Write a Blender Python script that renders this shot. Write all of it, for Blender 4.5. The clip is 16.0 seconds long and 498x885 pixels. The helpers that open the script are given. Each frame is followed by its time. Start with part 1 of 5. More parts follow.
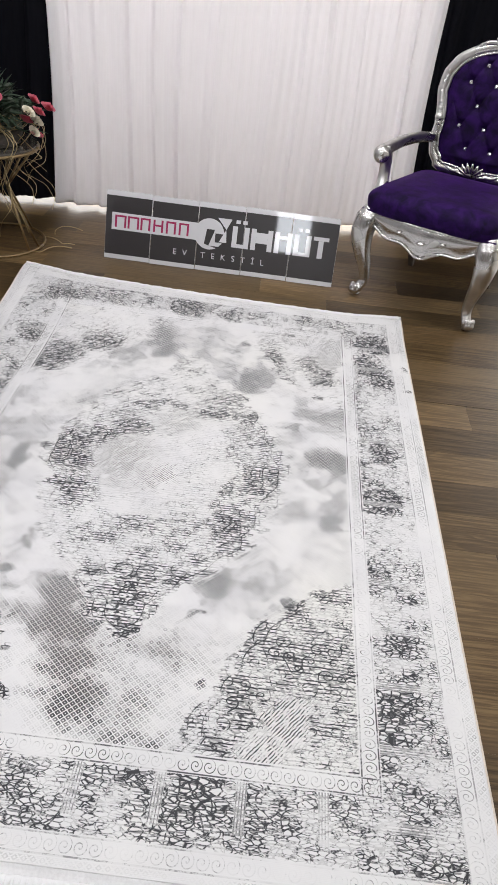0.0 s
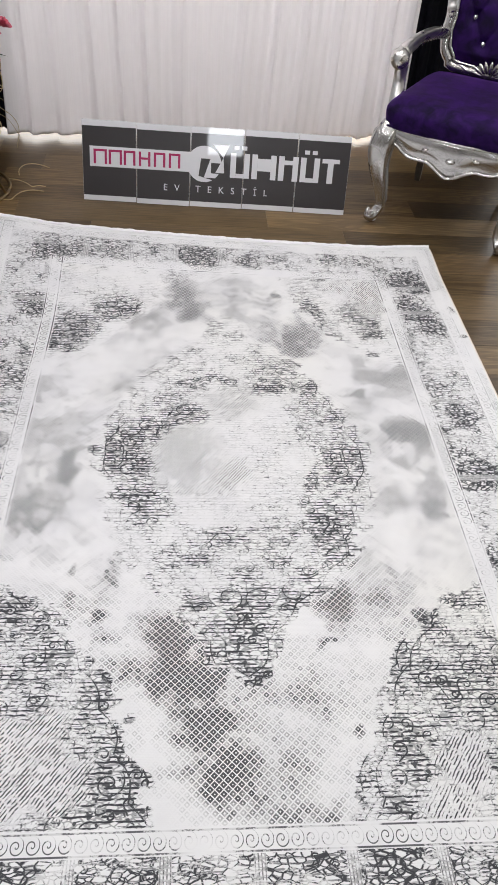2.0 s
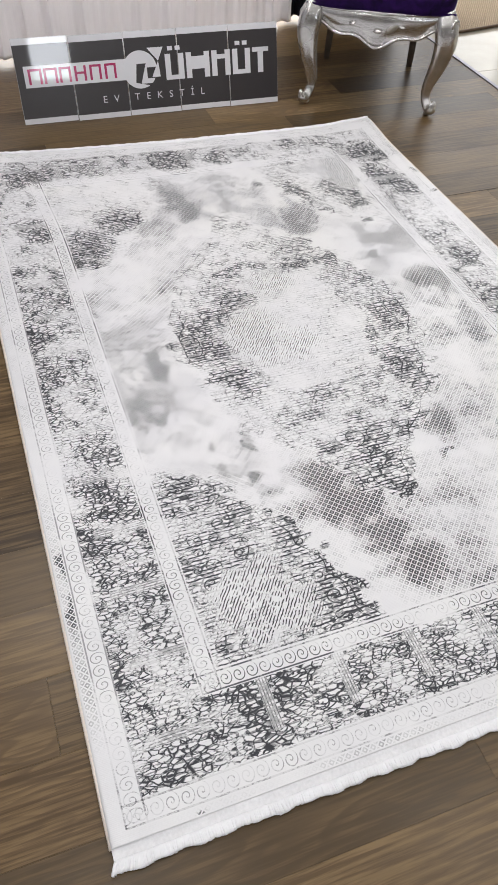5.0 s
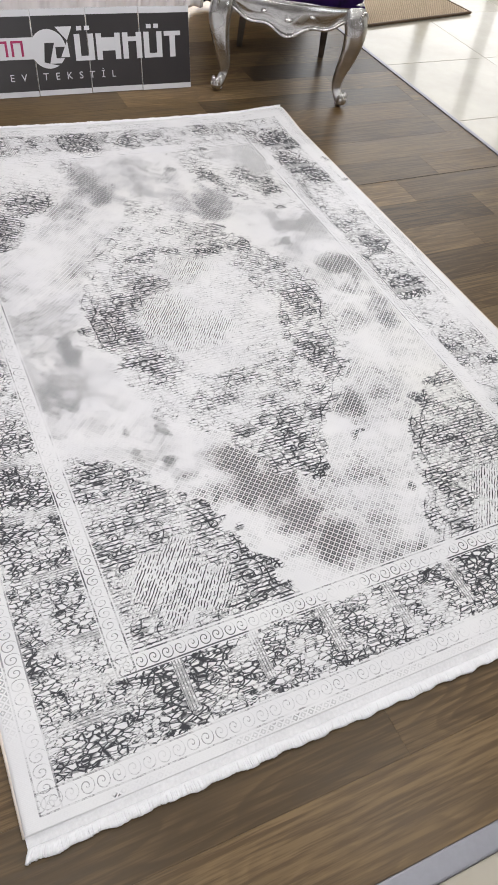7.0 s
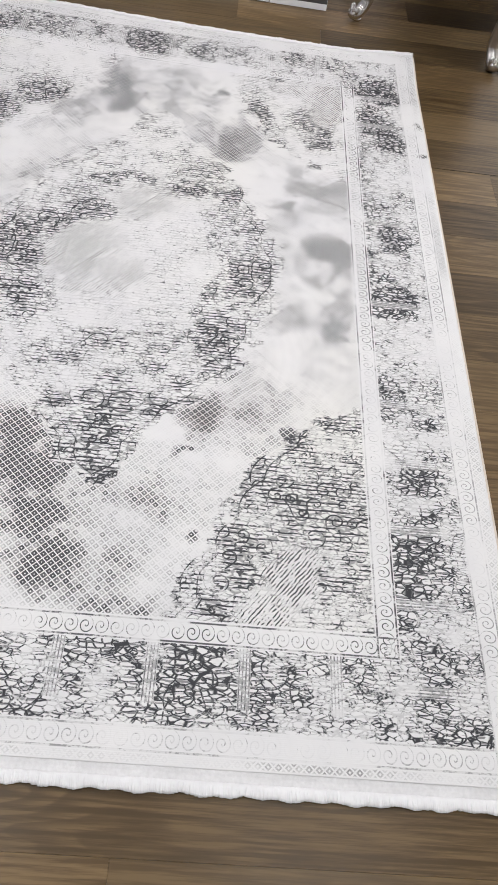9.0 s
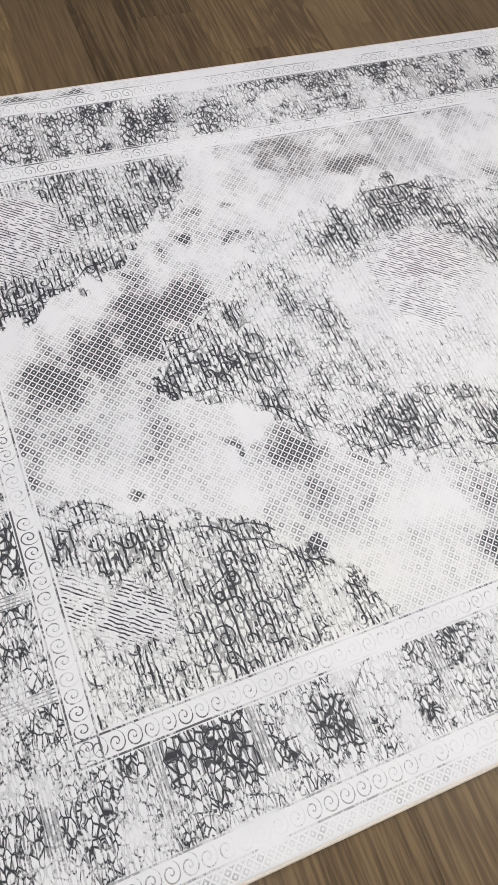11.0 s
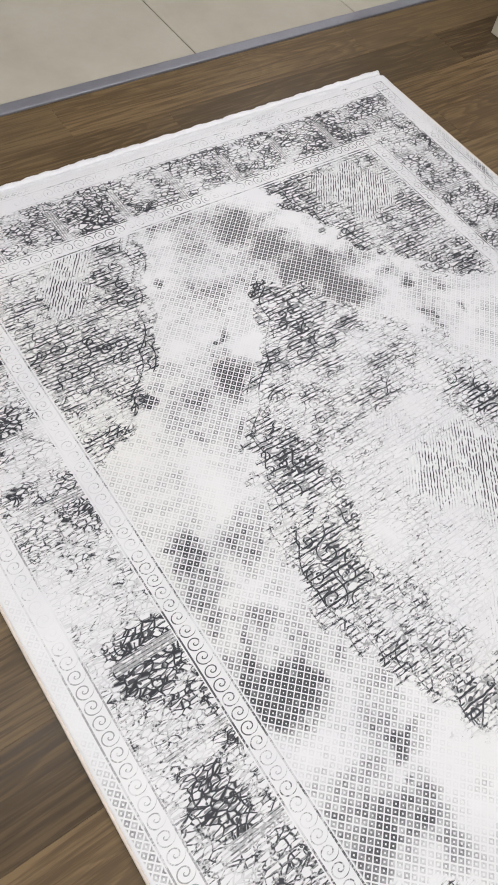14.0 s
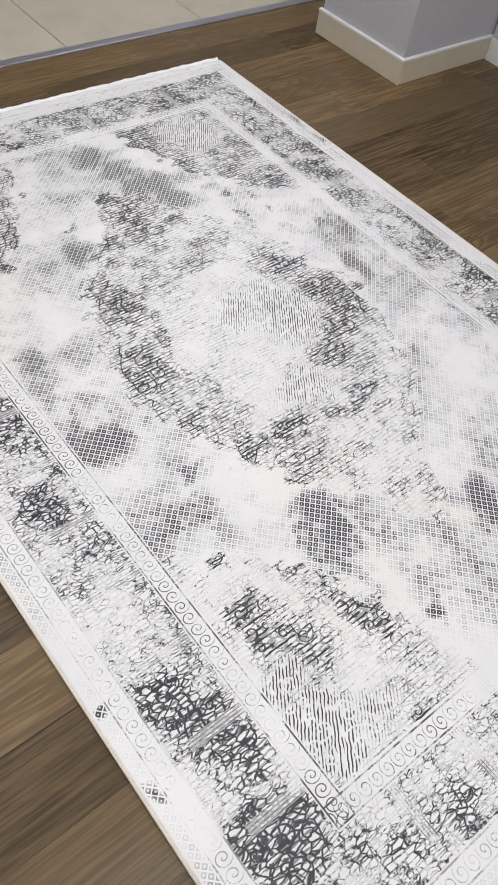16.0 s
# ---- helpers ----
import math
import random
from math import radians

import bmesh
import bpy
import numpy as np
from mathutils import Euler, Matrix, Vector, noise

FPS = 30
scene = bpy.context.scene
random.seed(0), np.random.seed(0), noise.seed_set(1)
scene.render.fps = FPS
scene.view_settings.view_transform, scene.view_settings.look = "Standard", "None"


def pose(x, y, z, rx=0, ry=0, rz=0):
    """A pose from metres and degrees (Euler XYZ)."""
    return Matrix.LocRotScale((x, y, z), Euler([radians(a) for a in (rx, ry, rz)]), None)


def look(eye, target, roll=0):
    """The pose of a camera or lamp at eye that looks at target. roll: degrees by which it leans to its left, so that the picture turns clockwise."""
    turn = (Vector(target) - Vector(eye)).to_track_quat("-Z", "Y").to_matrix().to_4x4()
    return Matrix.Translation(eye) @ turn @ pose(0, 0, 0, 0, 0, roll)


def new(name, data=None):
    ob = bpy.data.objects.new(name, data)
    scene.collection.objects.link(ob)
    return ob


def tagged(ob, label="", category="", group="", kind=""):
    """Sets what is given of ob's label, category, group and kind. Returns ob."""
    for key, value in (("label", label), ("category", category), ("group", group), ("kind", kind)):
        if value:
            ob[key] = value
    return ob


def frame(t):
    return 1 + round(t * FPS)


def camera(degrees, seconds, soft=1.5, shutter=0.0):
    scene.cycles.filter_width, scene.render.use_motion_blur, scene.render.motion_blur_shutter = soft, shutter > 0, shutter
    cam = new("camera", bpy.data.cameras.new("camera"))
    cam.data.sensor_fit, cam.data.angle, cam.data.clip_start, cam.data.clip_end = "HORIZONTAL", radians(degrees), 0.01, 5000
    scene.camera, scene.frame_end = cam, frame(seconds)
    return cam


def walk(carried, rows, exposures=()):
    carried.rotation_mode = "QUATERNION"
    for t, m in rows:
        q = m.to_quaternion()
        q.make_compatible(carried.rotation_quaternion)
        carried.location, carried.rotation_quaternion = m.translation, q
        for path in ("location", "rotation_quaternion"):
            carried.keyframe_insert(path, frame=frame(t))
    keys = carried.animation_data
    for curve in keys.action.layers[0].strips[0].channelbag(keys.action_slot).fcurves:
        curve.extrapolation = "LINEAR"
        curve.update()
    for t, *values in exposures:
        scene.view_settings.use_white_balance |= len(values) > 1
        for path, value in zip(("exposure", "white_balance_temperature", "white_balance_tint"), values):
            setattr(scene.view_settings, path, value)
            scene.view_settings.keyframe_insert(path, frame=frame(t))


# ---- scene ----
cam = camera(37.1, 16.0)
PATH = [
    (0, (0.264, -1.741, 1.368), (0.241, -0.115, 0.204), 6.5),
    (0.5, (0.096, -1.692, 1.345), (0.15, -0.105, 0.129), 5.9),
    (1, (-0.068, -1.645, 1.348), (0.043, -0.098, 0.085), 5.5),
    (1.5, (-0.142, -1.489, 1.356), (0.007, 0.021, 0.053), 6.0),
    (2, (-0.144, -1.4, 1.355), (0.041, 0.062, 0.003), 5.8),
    (2.5, (-0.178, -1.369, 1.339), (0.048, 0.032, -0.071), 4.8),
    (3, (-0.326, -1.373, 1.335), (-0.044, -0.036, -0.125), 3.6),
    (3.5, (-0.495, -1.403, 1.325), (-0.152, -0.111, -0.162), 2.8),
    (4, (-0.571, -1.475, 1.34), (-0.164, -0.199, -0.145), 2.8),
    (4.2, (-0.601, -1.52, 1.341), (-0.172, -0.244, -0.139), 2.9),
    (6.3, (-0.919, -1.52, 1.349), (-0.239, -0.325, -0.104), 6.0),
    (6.5, (-0.91, -1.518, 1.353), (-0.208, -0.343, -0.106), 6.9),
    (7, (-0.743, -1.544, 1.335), (-0.037, -0.384, -0.134), 9.2),
    (7.5, (-0.484, -1.582, 1.32), (0.113, -0.384, -0.167), 11.0),
    (8, (-0.282, -1.541, 1.294), (0.169, -0.314, -0.22), 11.6),
    (8.5, (-0.048, -1.463, 1.272), (0.262, -0.26, -0.296), 11.3),
    (8.7, (0.054, -1.447, 1.257), (0.291, -0.259, -0.334), 10.8),
    (10.8, (0.69, -0.975, 1.211), (0.035, -0.247, -0.532), 17.8),
    (11, (0.677, -0.901, 1.184), (-0.086, -0.347, -0.579), 16.3),
    (11.5, (0.607, -0.799, 1.175), (-0.246, -0.683, -0.63), 14.8),
    (12, (0.599, -0.663, 1.152), (-0.186, -0.883, -0.674), 15.6),
    (12.5, (0.665, -0.535, 1.135), (-0.075, -0.94, -0.678), 17.3),
    (13, (0.76, -0.282, 1.18), (-0.008, -0.854, -0.575), 17.4),
    (13.5, (0.758, -0.001, 1.199), (0.007, -0.696, -0.52), 15.1),
    (14, (0.829, 0.227, 1.221), (0.047, -0.524, -0.459), 13.6),
    (14.5, (0.899, 0.435, 1.239), (0.082, -0.331, -0.418), 12.9),
    (15, (0.887, 0.641, 1.254), (0.039, -0.154, -0.374), 12.3),
    (15.5, (0.898, 0.849, 1.29), (0.02, 0.031, -0.31), 11.8),
    (16, (0.97, 0.959, 1.275), (0.043, 0.117, -0.285), 11.5),
]
walk(cam, [(t, look(eye, target, roll)) for t, eye, target, roll in PATH])

# ---- light ----
def area_lamp(name, loc, target, size_x, size_y, power, colour):
    data = bpy.data.lights.new(name, "AREA")
    data.shape, data.size, data.size_y, data.energy, data.color = "RECTANGLE", size_x, size_y, power, colour
    ob = new(name, data)
    ob.matrix_world = look(loc, target)
    return ob


world = bpy.data.worlds.new("world")
scene.world = world
world.use_nodes = True
world.node_tree.nodes["Background"].inputs[0].default_value = (0.75, 0.85, 1.0, 1)
world.node_tree.nodes["Background"].inputs[1].default_value = 0.25
scene.view_settings.exposure = 0.0
CEIL = 2.9
COOL, WARM = (0.99, 0.985, 1.0), (1.0, 0.975, 0.955)
for lx, ly, power, colour in ((-0.9, -0.9, 12.5, COOL), (0.9, -0.9, 12.5, COOL), (-0.9, 1.0, 22, COOL), (0.7, 1.0, 23, WARM), (2.6, 0.4, 14, COOL), (1.5, -3.4, 14, COOL), (-2.2, -3.0, 40, COOL)):
    area_lamp("ceiling_panel_lamp", (lx, ly, CEIL - 0.03), (lx, ly, 0), 0.6, 0.6, power, colour)
area_lamp("shopfront_daylight", (2.9, 3.3, 1.4), (0.9, 0.2, 0.0), 2.4, 2.2, 20, (0.92, 0.96, 1.0))
area_lamp("daylight_behind_curtain", (0.0, 2.95, 1.15), (0.0, 2.0, 1.05), 3.2, 2.1, 112, (1.0, 0.975, 0.95))


# ---- material helpers ----
class Nodes:
    """A node tree with arithmetic on its sockets."""

    def __init__(self, name):
        self.mat = bpy.data.materials.new(name)
        self.mat.use_nodes = True
        self.tree = self.mat.node_tree
        self.bsdf = self.tree.nodes["Principled BSDF"]
        self.out = self.tree.nodes["Material Output"]

    def node(self, kind, **inputs):
        n = self.tree.nodes.new(kind)
        for key, value in inputs.items():
            self.plug(n.inputs[key], value)
        return n

    def plug(self, socket, value):
        if isinstance(value, bpy.types.NodeSocket):
            self.tree.links.new(value, socket)
        else:
            socket.default_value = value

    def m(self, op, *args):
        n = self.tree.nodes.new("ShaderNodeMath")
        n.operation = op
        for i, a in enumerate(args):
            self.plug(n.inputs[i], a)
        return n.outputs[0]

    def add(self, a, b): return self.m("ADD", a, b)
    def sub(self, a, b): return self.m("SUBTRACT", a, b)
    def mul(self, a, b): return self.m("MULTIPLY", a, b)
    def top(self, a, b): return self.m("MAXIMUM", a, b)
    def low(self, a, b): return self.m("MINIMUM", a, b)
    def frac(self, a): return self.m("FRACT", a)
    def size(self, a): return self.m("ABSOLUTE", a)
    def inv(self, a): return self.m("SUBTRACT", 1.0, a)

    def step(self, a, lo, hi):
        n = self.tree.nodes.new("ShaderNodeMapRange")
        n.interpolation_type = "SMOOTHSTEP"
        self.plug(n.inputs[0], a)
        self.plug(n.inputs[1], lo)
        self.plug(n.inputs[2], hi)
        return n.outputs[0]

    def fit(self, a, lo, hi, to_lo, to_hi):
        n = self.tree.nodes.new("ShaderNodeMapRange")
        for i, v in enumerate((a, lo, hi, to_lo, to_hi)):
            self.plug(n.inputs[i], v)
        return n.outputs[0]

    def xyz(self, x, y, z=0.0):
        n = self.tree.nodes.new("ShaderNodeCombineXYZ")
        for i, v in enumerate((x, y, z)):
            self.plug(n.inputs[i], v)
        return n.outputs[0]

    def split(self, v):
        n = self.tree.nodes.new("ShaderNodeSeparateXYZ")
        self.plug(n.inputs[0], v)
        return n.outputs

    def vec(self, op, a, b):
        n = self.tree.nodes.new("ShaderNodeVectorMath")
        n.operation = op
        self.plug(n.inputs[0], a)
        if op == "SCALE":
            self.plug(n.inputs[3], b)
        else:
            self.plug(n.inputs[1], b)
        return n.outputs[0]

    def noise(self, v, scale, detail=2.0, rough=0.5, colour=False):
        n = self.tree.nodes.new("ShaderNodeTexNoise")
        self.plug(n.inputs["Vector"], v)
        n.inputs["Scale"].default_value, n.inputs["Detail"].default_value, n.inputs["Roughness"].default_value = scale, detail, rough
        return n.outputs["Color" if colour else 0]

    def edges(self, v, scale=1.0):
        n = self.tree.nodes.new("ShaderNodeTexVoronoi")
        n.feature = "DISTANCE_TO_EDGE"
        self.plug(n.inputs["Vector"], v)
        n.inputs["Scale"].default_value = scale
        return n.outputs["Distance"]

    def mix(self, f, a, b):
        n = self.tree.nodes.new("ShaderNodeMix")
        n.data_type = "RGBA"
        self.plug(n.inputs[0], f)
        for i, v in ((6, a), (7, b)):
            self.plug(n.inputs[i], v if isinstance(v, bpy.types.NodeSocket) else (*v, 1.0))
        return n.outputs[2]

    def local(self): return self.node("ShaderNodeTexCoord").outputs["Object"]

    def random(self): return self.node("ShaderNodeObjectInfo").outputs["Random"]

    def bump(self, height, strength, distance):
        n = self.node("ShaderNodeBump", Height=height)
        n.inputs["Strength"].default_value, n.inputs["Distance"].default_value = strength, distance
        self.tree.links.new(n.outputs[0], self.bsdf.inputs["Normal"])

    def set(self, **values):
        for key, value in values.items():
            key = key.replace("_", " ").replace("IOR Level", "IOR Level")
            if isinstance(value, tuple) and len(value) == 3:
                value = (*value, 1.0)
            self.plug(self.bsdf.inputs[key], value)
        return self


def plain(name, colour, rough=0.5, metal=0.0, vary=0.12, scale=30.0, bump=0.15, depth=0.001, **more):
    """A surface with variation at two scales and fine relief."""
    n = Nodes(name)
    p = n.local()
    fine, broad = n.noise(p, scale, 4), n.noise(p, scale / 9, 3)
    f = n.fit(n.add(n.mul(fine, 0.5), n.mul(broad, 0.5)), 0.3, 0.7, 0, 1)
    dark = tuple(c * (1 - vary) for c in colour)
    lite = tuple(min(1, c * (1 + vary)) for c in colour)
    n.set(Base_Color=n.mix(f, dark, lite), Metallic=metal, Roughness=n.fit(broad, 0.3, 0.7, rough * 0.88, min(1, rough * 1.12)), **more)
    n.bump(fine, bump, depth)
    return n.mat


# ---- materials ----
def wood_floor_material():
    n = Nodes("plank_wood")
    x, y, z = n.split(n.local())
    r = n.random()
    shift = n.mul(r, 57.0)
    base = n.xyz(n.add(x, shift), n.add(y, n.mul(r, 13.0)), shift)
    wob = n.noise(n.vec("MULTIPLY", base, (2.2, 9.0, 1.0)), 1.0, 2)
    grain = n.noise(n.vec("MULTIPLY", base, (6.0, 130.0, 1.0)), 1.0, 5, 0.6)
    rings = n.frac(n.mul(n.add(wob, n.mul(y, 1.2)), 13.0))
    rings = n.mul(n.step(rings, 0.0, 0.75), n.inv(n.step(rings, 0.8, 1.0)))
    cath = n.mul(rings, n.step(n.noise(n.vec("MULTIPLY", base, (1.3, 4.0, 1.0)), 1.0, 1), 0.42, 0.62))
    knots = n.step(n.noise(n.vec("MULTIPLY", base, (5.0, 16.0, 1.0)), 1.0, 1), 0.74, 0.82)
    tone = n.mix(n.fit(grain, 0.40, 0.60, 0, 1), (0.060, 0.036, 0.017), (0.185, 0.124, 0.066))
    tone = n.mix(n.mul(cath, 0.75), tone, (0.052, 0.032, 0.017))
    tone = n.mix(n.mul(knots, 0.6), tone, (0.06, 0.038, 0.022))
    r2 = n.frac(n.mul(r, 7.31))
    tone = n.mix(n.fit(r2, 0, 1, 0.05, 0.62), tone, n.mix(r, (0.045, 0.027, 0.013), (0.21, 0.148, 0.086)))
    tone = n.vec("SCALE", tone, n.fit(n.frac(n.mul(r, 23.7)), 0, 1, 0.58, 1.42))
    tone = n.vec("MULTIPLY", tone, (0.96, 0.94, 0.83))
    smudge = n.noise(base, 3.0, 4)
    n.set(Base_Color=tone, Roughness=n.fit(n.add(n.mul(grain, 0.5), n.mul(smudge, 0.5)), 0.3, 0.7, 0.28, 0.42), Specular_IOR_Level=0.26)
    n.bump(n.add(grain, n.mul(cath, 0.4)), 0.25, 0.0008)
    return n.mat


def tile_material():
    n = Nodes("porcelain_tile")
    p = n.vec("ADD", n.local(), n.vec("SCALE", (9.0, 5.0, 2.0), n.random()))
    cloud = n.noise(p, 3.5, 5, 0.6)
    n.set(Base_Color=n.mix(n.fit(cloud, 0.3, 0.7, 0, 1), (0.43, 0.395, 0.325), (0.52, 0.485, 0.41)), Roughness=n.fit(n.noise(p, 14, 3), 0.3, 0.7, 0.07, 0.15))
    n.bump(n.noise(p, 6, 1), 0.03, 0.001)
    return n.mat


def rug_pile_material():
    n = Nodes("rug_pile")
    at = n.node("ShaderNodeAttribute")
    at.attribute_name = "flat"
    flat = at.outputs["Vector"]
    a1 = n.node("ShaderNodeAttribute")
    a1.attribute_name = "field_ink"
    lat, fil, dia = n.split(a1.outputs["Vector"])
    a2 = n.node("ShaderNodeAttribute")
    a2.attribute_name = "edge_ink"
    bor, scr, cream = n.split(a2.outputs["Vector"])
    u, v, near = n.split(flat)
    flat = n.xyz(u, v)
    warp = n.vec("SCALE", n.vec("SUBTRACT", n.noise(flat, 60, 2, 0.5, True), (0.5, 0.5, 0.5)), 0.006)
    soft = n.vec("ADD", flat, warp)
    worn2 = n.noise(flat, 150, 2, 0.6)
    wear = n.add(n.mul(n.noise(flat, 48, 4, 0.7), 0.6), n.mul(n.noise(n.vec('MULTIPLY', flat, (1.0, 1.6, 1.0)), 190, 1), 0.4))

    def inked(amount, force):
        """How dark the yarn is printed: pale grey where worn, near black in the patches."""
        a = n.add(amount, n.mul(n.mul(n.sub(wear, 0.5), force), n.step(amount, 0.02, 0.2)))
        return n.top(n.step(a, 0.24, 0.58), n.mul(n.step(amount, 0.05, 0.42), 0.27))

    # open squares on the diagonal
    k = 1 / (0.0115 * math.sqrt(2))
    ca = n.size(n.sub(n.frac(n.mul(n.add(u, v), k)), 0.5))
    cb = n.size(n.sub(n.frac(n.mul(n.sub(u, v), k)), 0.5))
    box = n.top(ca, cb)
    hole = n.step(box, n.fit(lat, 0, 1, 0.16, 0.06), n.fit(lat, 0, 1, 0.22, 0.13))
    ring = n.mul(hole, n.inv(n.step(box, n.fit(lat, 0, 1, 0.33, 0.385), n.fit(lat, 0, 1, 0.39, 0.44))))
    single = n.node("ShaderNodeTexWhiteNoise", Vector=n.xyz(n.m("FLOOR", n.mul(n.add(u, v), k)), n.m("FLOOR", n.mul(n.sub(u, v), k)))).outputs["Value"]
    lat_on = n.mul(n.step(n.add(n.mul(lat, n.fit(single, 0, 1, 0.72, 1.25)), n.mul(n.mul(n.sub(wear, 0.5), 0.8), n.step(lat, 0.02, 0.3))), 0.02, 0.88), 0.95)
    # broken weft rows, scrolls and little links between the rows
    gate = n.step(n.noise(n.vec("MULTIPLY", flat, (34.0, 108.0, 1.0)), 1.0, 1), 0.40, 0.48)
    rows = n.size(n.sub(n.frac(n.mul(n.split(soft)[1], 108.0)), 0.5))
    peb = n.edges(n.vec("MULTIPLY", soft, (52.0, 106.0, 1.0)))
    blot = n.noise(flat, 85, 1, 0.4)

    def lines(amount, pebbles, row):
        wide = n.fit(amount, 0.15, 1.0, 0.72, 1.25)
        curl = n.inv(n.step(near, n.mul(wide, 0.0009), n.mul(wide, 0.0022)))
        a = n.mul(n.inv(n.step(peb, n.mul(wide, 0.035), n.mul(wide, 0.13))), pebbles)
        c = n.mul(n.mul(n.inv(n.step(rows, n.mul(wide, 0.13), n.mul(wide, 0.23))), gate), row)
        fill = n.mul(n.step(blot, n.fit(amount, 0.3, 1.1, 0.74, 0.54), n.fit(amount, 0.3, 1.1, 0.80, 0.60)), 0.95)
        return n.top(n.top(curl, a), n.top(c, fill))
    fil_ink = n.mul(lines(fil, 0.6, 1.0), inked(fil, 2.0))
    # bars across the main border
    au, av = n.size(u), n.size(v)
    side = n.step(au, 0.5849, 0.5851)
    s_long = n.add(n.mul(side, n.sub(v, 0.010)), n.mul(n.inv(side), n.add(u, 0.0785)))
    local = n.sub(n.frac(n.mul(s_long, 1 / 0.157)), 0.5)
    group = n.inv(n.step(n.size(local), 0.066, 0.072))
    line = n.inv(n.step(n.size(n.sub(n.frac(n.mul(local, 27.0)), 0.5)), 0.12, 0.28))
    depth_in = n.low(n.sub(0.735, au), n.sub(1.098, av))
    group = n.mul(group, n.step(depth_in, 0.035, 0.037))
    bor_lines = lines(bor, 1.0, 0.7)
    bor_ink = n.mul(n.add(n.mul(group, n.top(n.mul(line, n.fit(worn2, 0.35, 0.6, 0.45, 0.9)), n.mul(bor_lines, 0.5))), n.mul(n.inv(group), bor_lines)), inked(bor, 2.0))
    # slanted hatching with scrolls left blank
    slant = n.size(n.sub(n.frac(n.mul(n.add(n.mul(n.split(soft)[0], 0.80), n.mul(n.split(soft)[1], -0.60)), 160.0)), 0.5))
    dash = n.step(n.noise(n.vec("MULTIPLY", n.xyz(n.add(n.mul(u, 0.6), n.mul(v, 0.8)), n.sub(n.mul(u, 0.8), n.mul(v, 0.6))), (45.0, 145.0, 1.0)), 1.0, 1), 0.36, 0.46)
    dia_ink = n.mul(n.mul(n.mul(n.inv(n.step(slant, 0.12, 0.26)), dash), n.step(near, 0.0012, 0.0026)), inked(n.mul(dia, 0.95), 1.8))
    # running scrolls between two rails
    def scroll(s, t, pitch):
        c = n.mul(n.sub(n.frac(n.mul(s, 1 / pitch)), 0.5), 0.86)
        r = n.m("SQRT", n.add(n.mul(c, c), n.mul(t, t)))
        ang = n.mul(n.m("ARCTAN2", t, c), 1 / (2 * math.pi))
        arm = n.size(n.sub(n.frac(n.add(n.mul(r, 3.6), ang)), 0.5))
        coil = n.mul(n.inv(n.step(arm, 0.05, 0.17)), n.inv(n.step(r, 0.42, 0.47)))
        at_ = n.size(t)
        rail = n.mul(n.step(at_, 0.44, 0.47), n.inv(n.step(at_, 0.53, 0.56)))
        return n.mul(n.top(coil, rail), n.inv(n.step(at_, 0.54, 0.57)))
    inner = n.add(n.mul(scroll(v, n.mul(n.sub(au, 0.565), 1 / 0.036), 0.026), n.inv(n.step(av, 0.957, 0.958))),
                  n.mul(scroll(u, n.mul(n.sub(av, 0.938), 1 / 0.036), 0.026), n.inv(n.step(au, 0.584, 0.585))))
    outer = n.add(n.mul(scroll(v, n.mul(n.sub(au, 0.752), 1 / 0.036), 0.027), n.inv(n.step(av, 1.135, 1.136))),
                  n.mul(scroll(u, n.mul(n.sub(av, 1.117), 1 / 0.036), 0.027), n.inv(n.step(au, 0.77, 0.771))))
    band = n.m("MINIMUM", n.add(inner, n.mul(outer, 0.65)), 1.0)
    scr_ink = n.mul(band, n.mul(inked(scr, 1.9), 0.92))
    ink = n.top(n.top(n.mul(ring, lat_on), fil_ink), n.top(n.top(bor_ink, dia_ink), scr_ink))
    grey = n.noise(flat, 7, 3)
    pale = n.mix(n.fit(grey, 0.35, 0.65, 0, 1), (0.740, 0.740, 0.758), (0.79, 0.789, 0.797))
    pale = n.mix(n.mul(cream, 0.55), pale, (0.79, 0.785, 0.745))
    weft = n.size(n.sub(n.frac(n.mul(v, 330.0)), 0.5))
    pale = n.mix(n.mul(n.step(weft, 0.32, 0.5), 0.06), pale, (0.5, 0.5, 0.52))
    colour = n.mix(ink, pale, (0.009, 0.011, 0.019))
    n.set(Base_Color=colour, Roughness=n.fit(ink, 0, 1, 0.40, 0.44), Specular_IOR_Level=0.5, Sheen_Weight=0.05, Sheen_Roughness=0.35)
    n.bump(n.add(n.mul(n.inv(ink), 0.3), n.add(n.mul(worn2, 0.35), n.mul(weft, 0.25))), 0.55, 0.0018)
    return n.mat


def velvet_material():
    n = Nodes("purple_velvet")
    p = n.local()
    crush = n.noise(n.vec("ADD", p, n.vec("SCALE", n.noise(p, 9, 2, 0.5, True), 0.12)), 17, 4, 0.6)
    n.set(Base_Color=n.mix(n.fit(crush, 0.35, 0.68, 0, 1), (0.005, 0.0008, 0.017), (0.024, 0.0035, 0.080)), Roughness=0.72,
          Sheen_Weight=0.3, Sheen_Roughness=0.3, Sheen_Tint=(0.40, 0.12, 0.95), Specular_IOR_Level=0.15)
    n.bump(n.add(crush, n.mul(n.noise(p, 400, 2), 0.3)), 0.25, 0.002)
    return n.mat


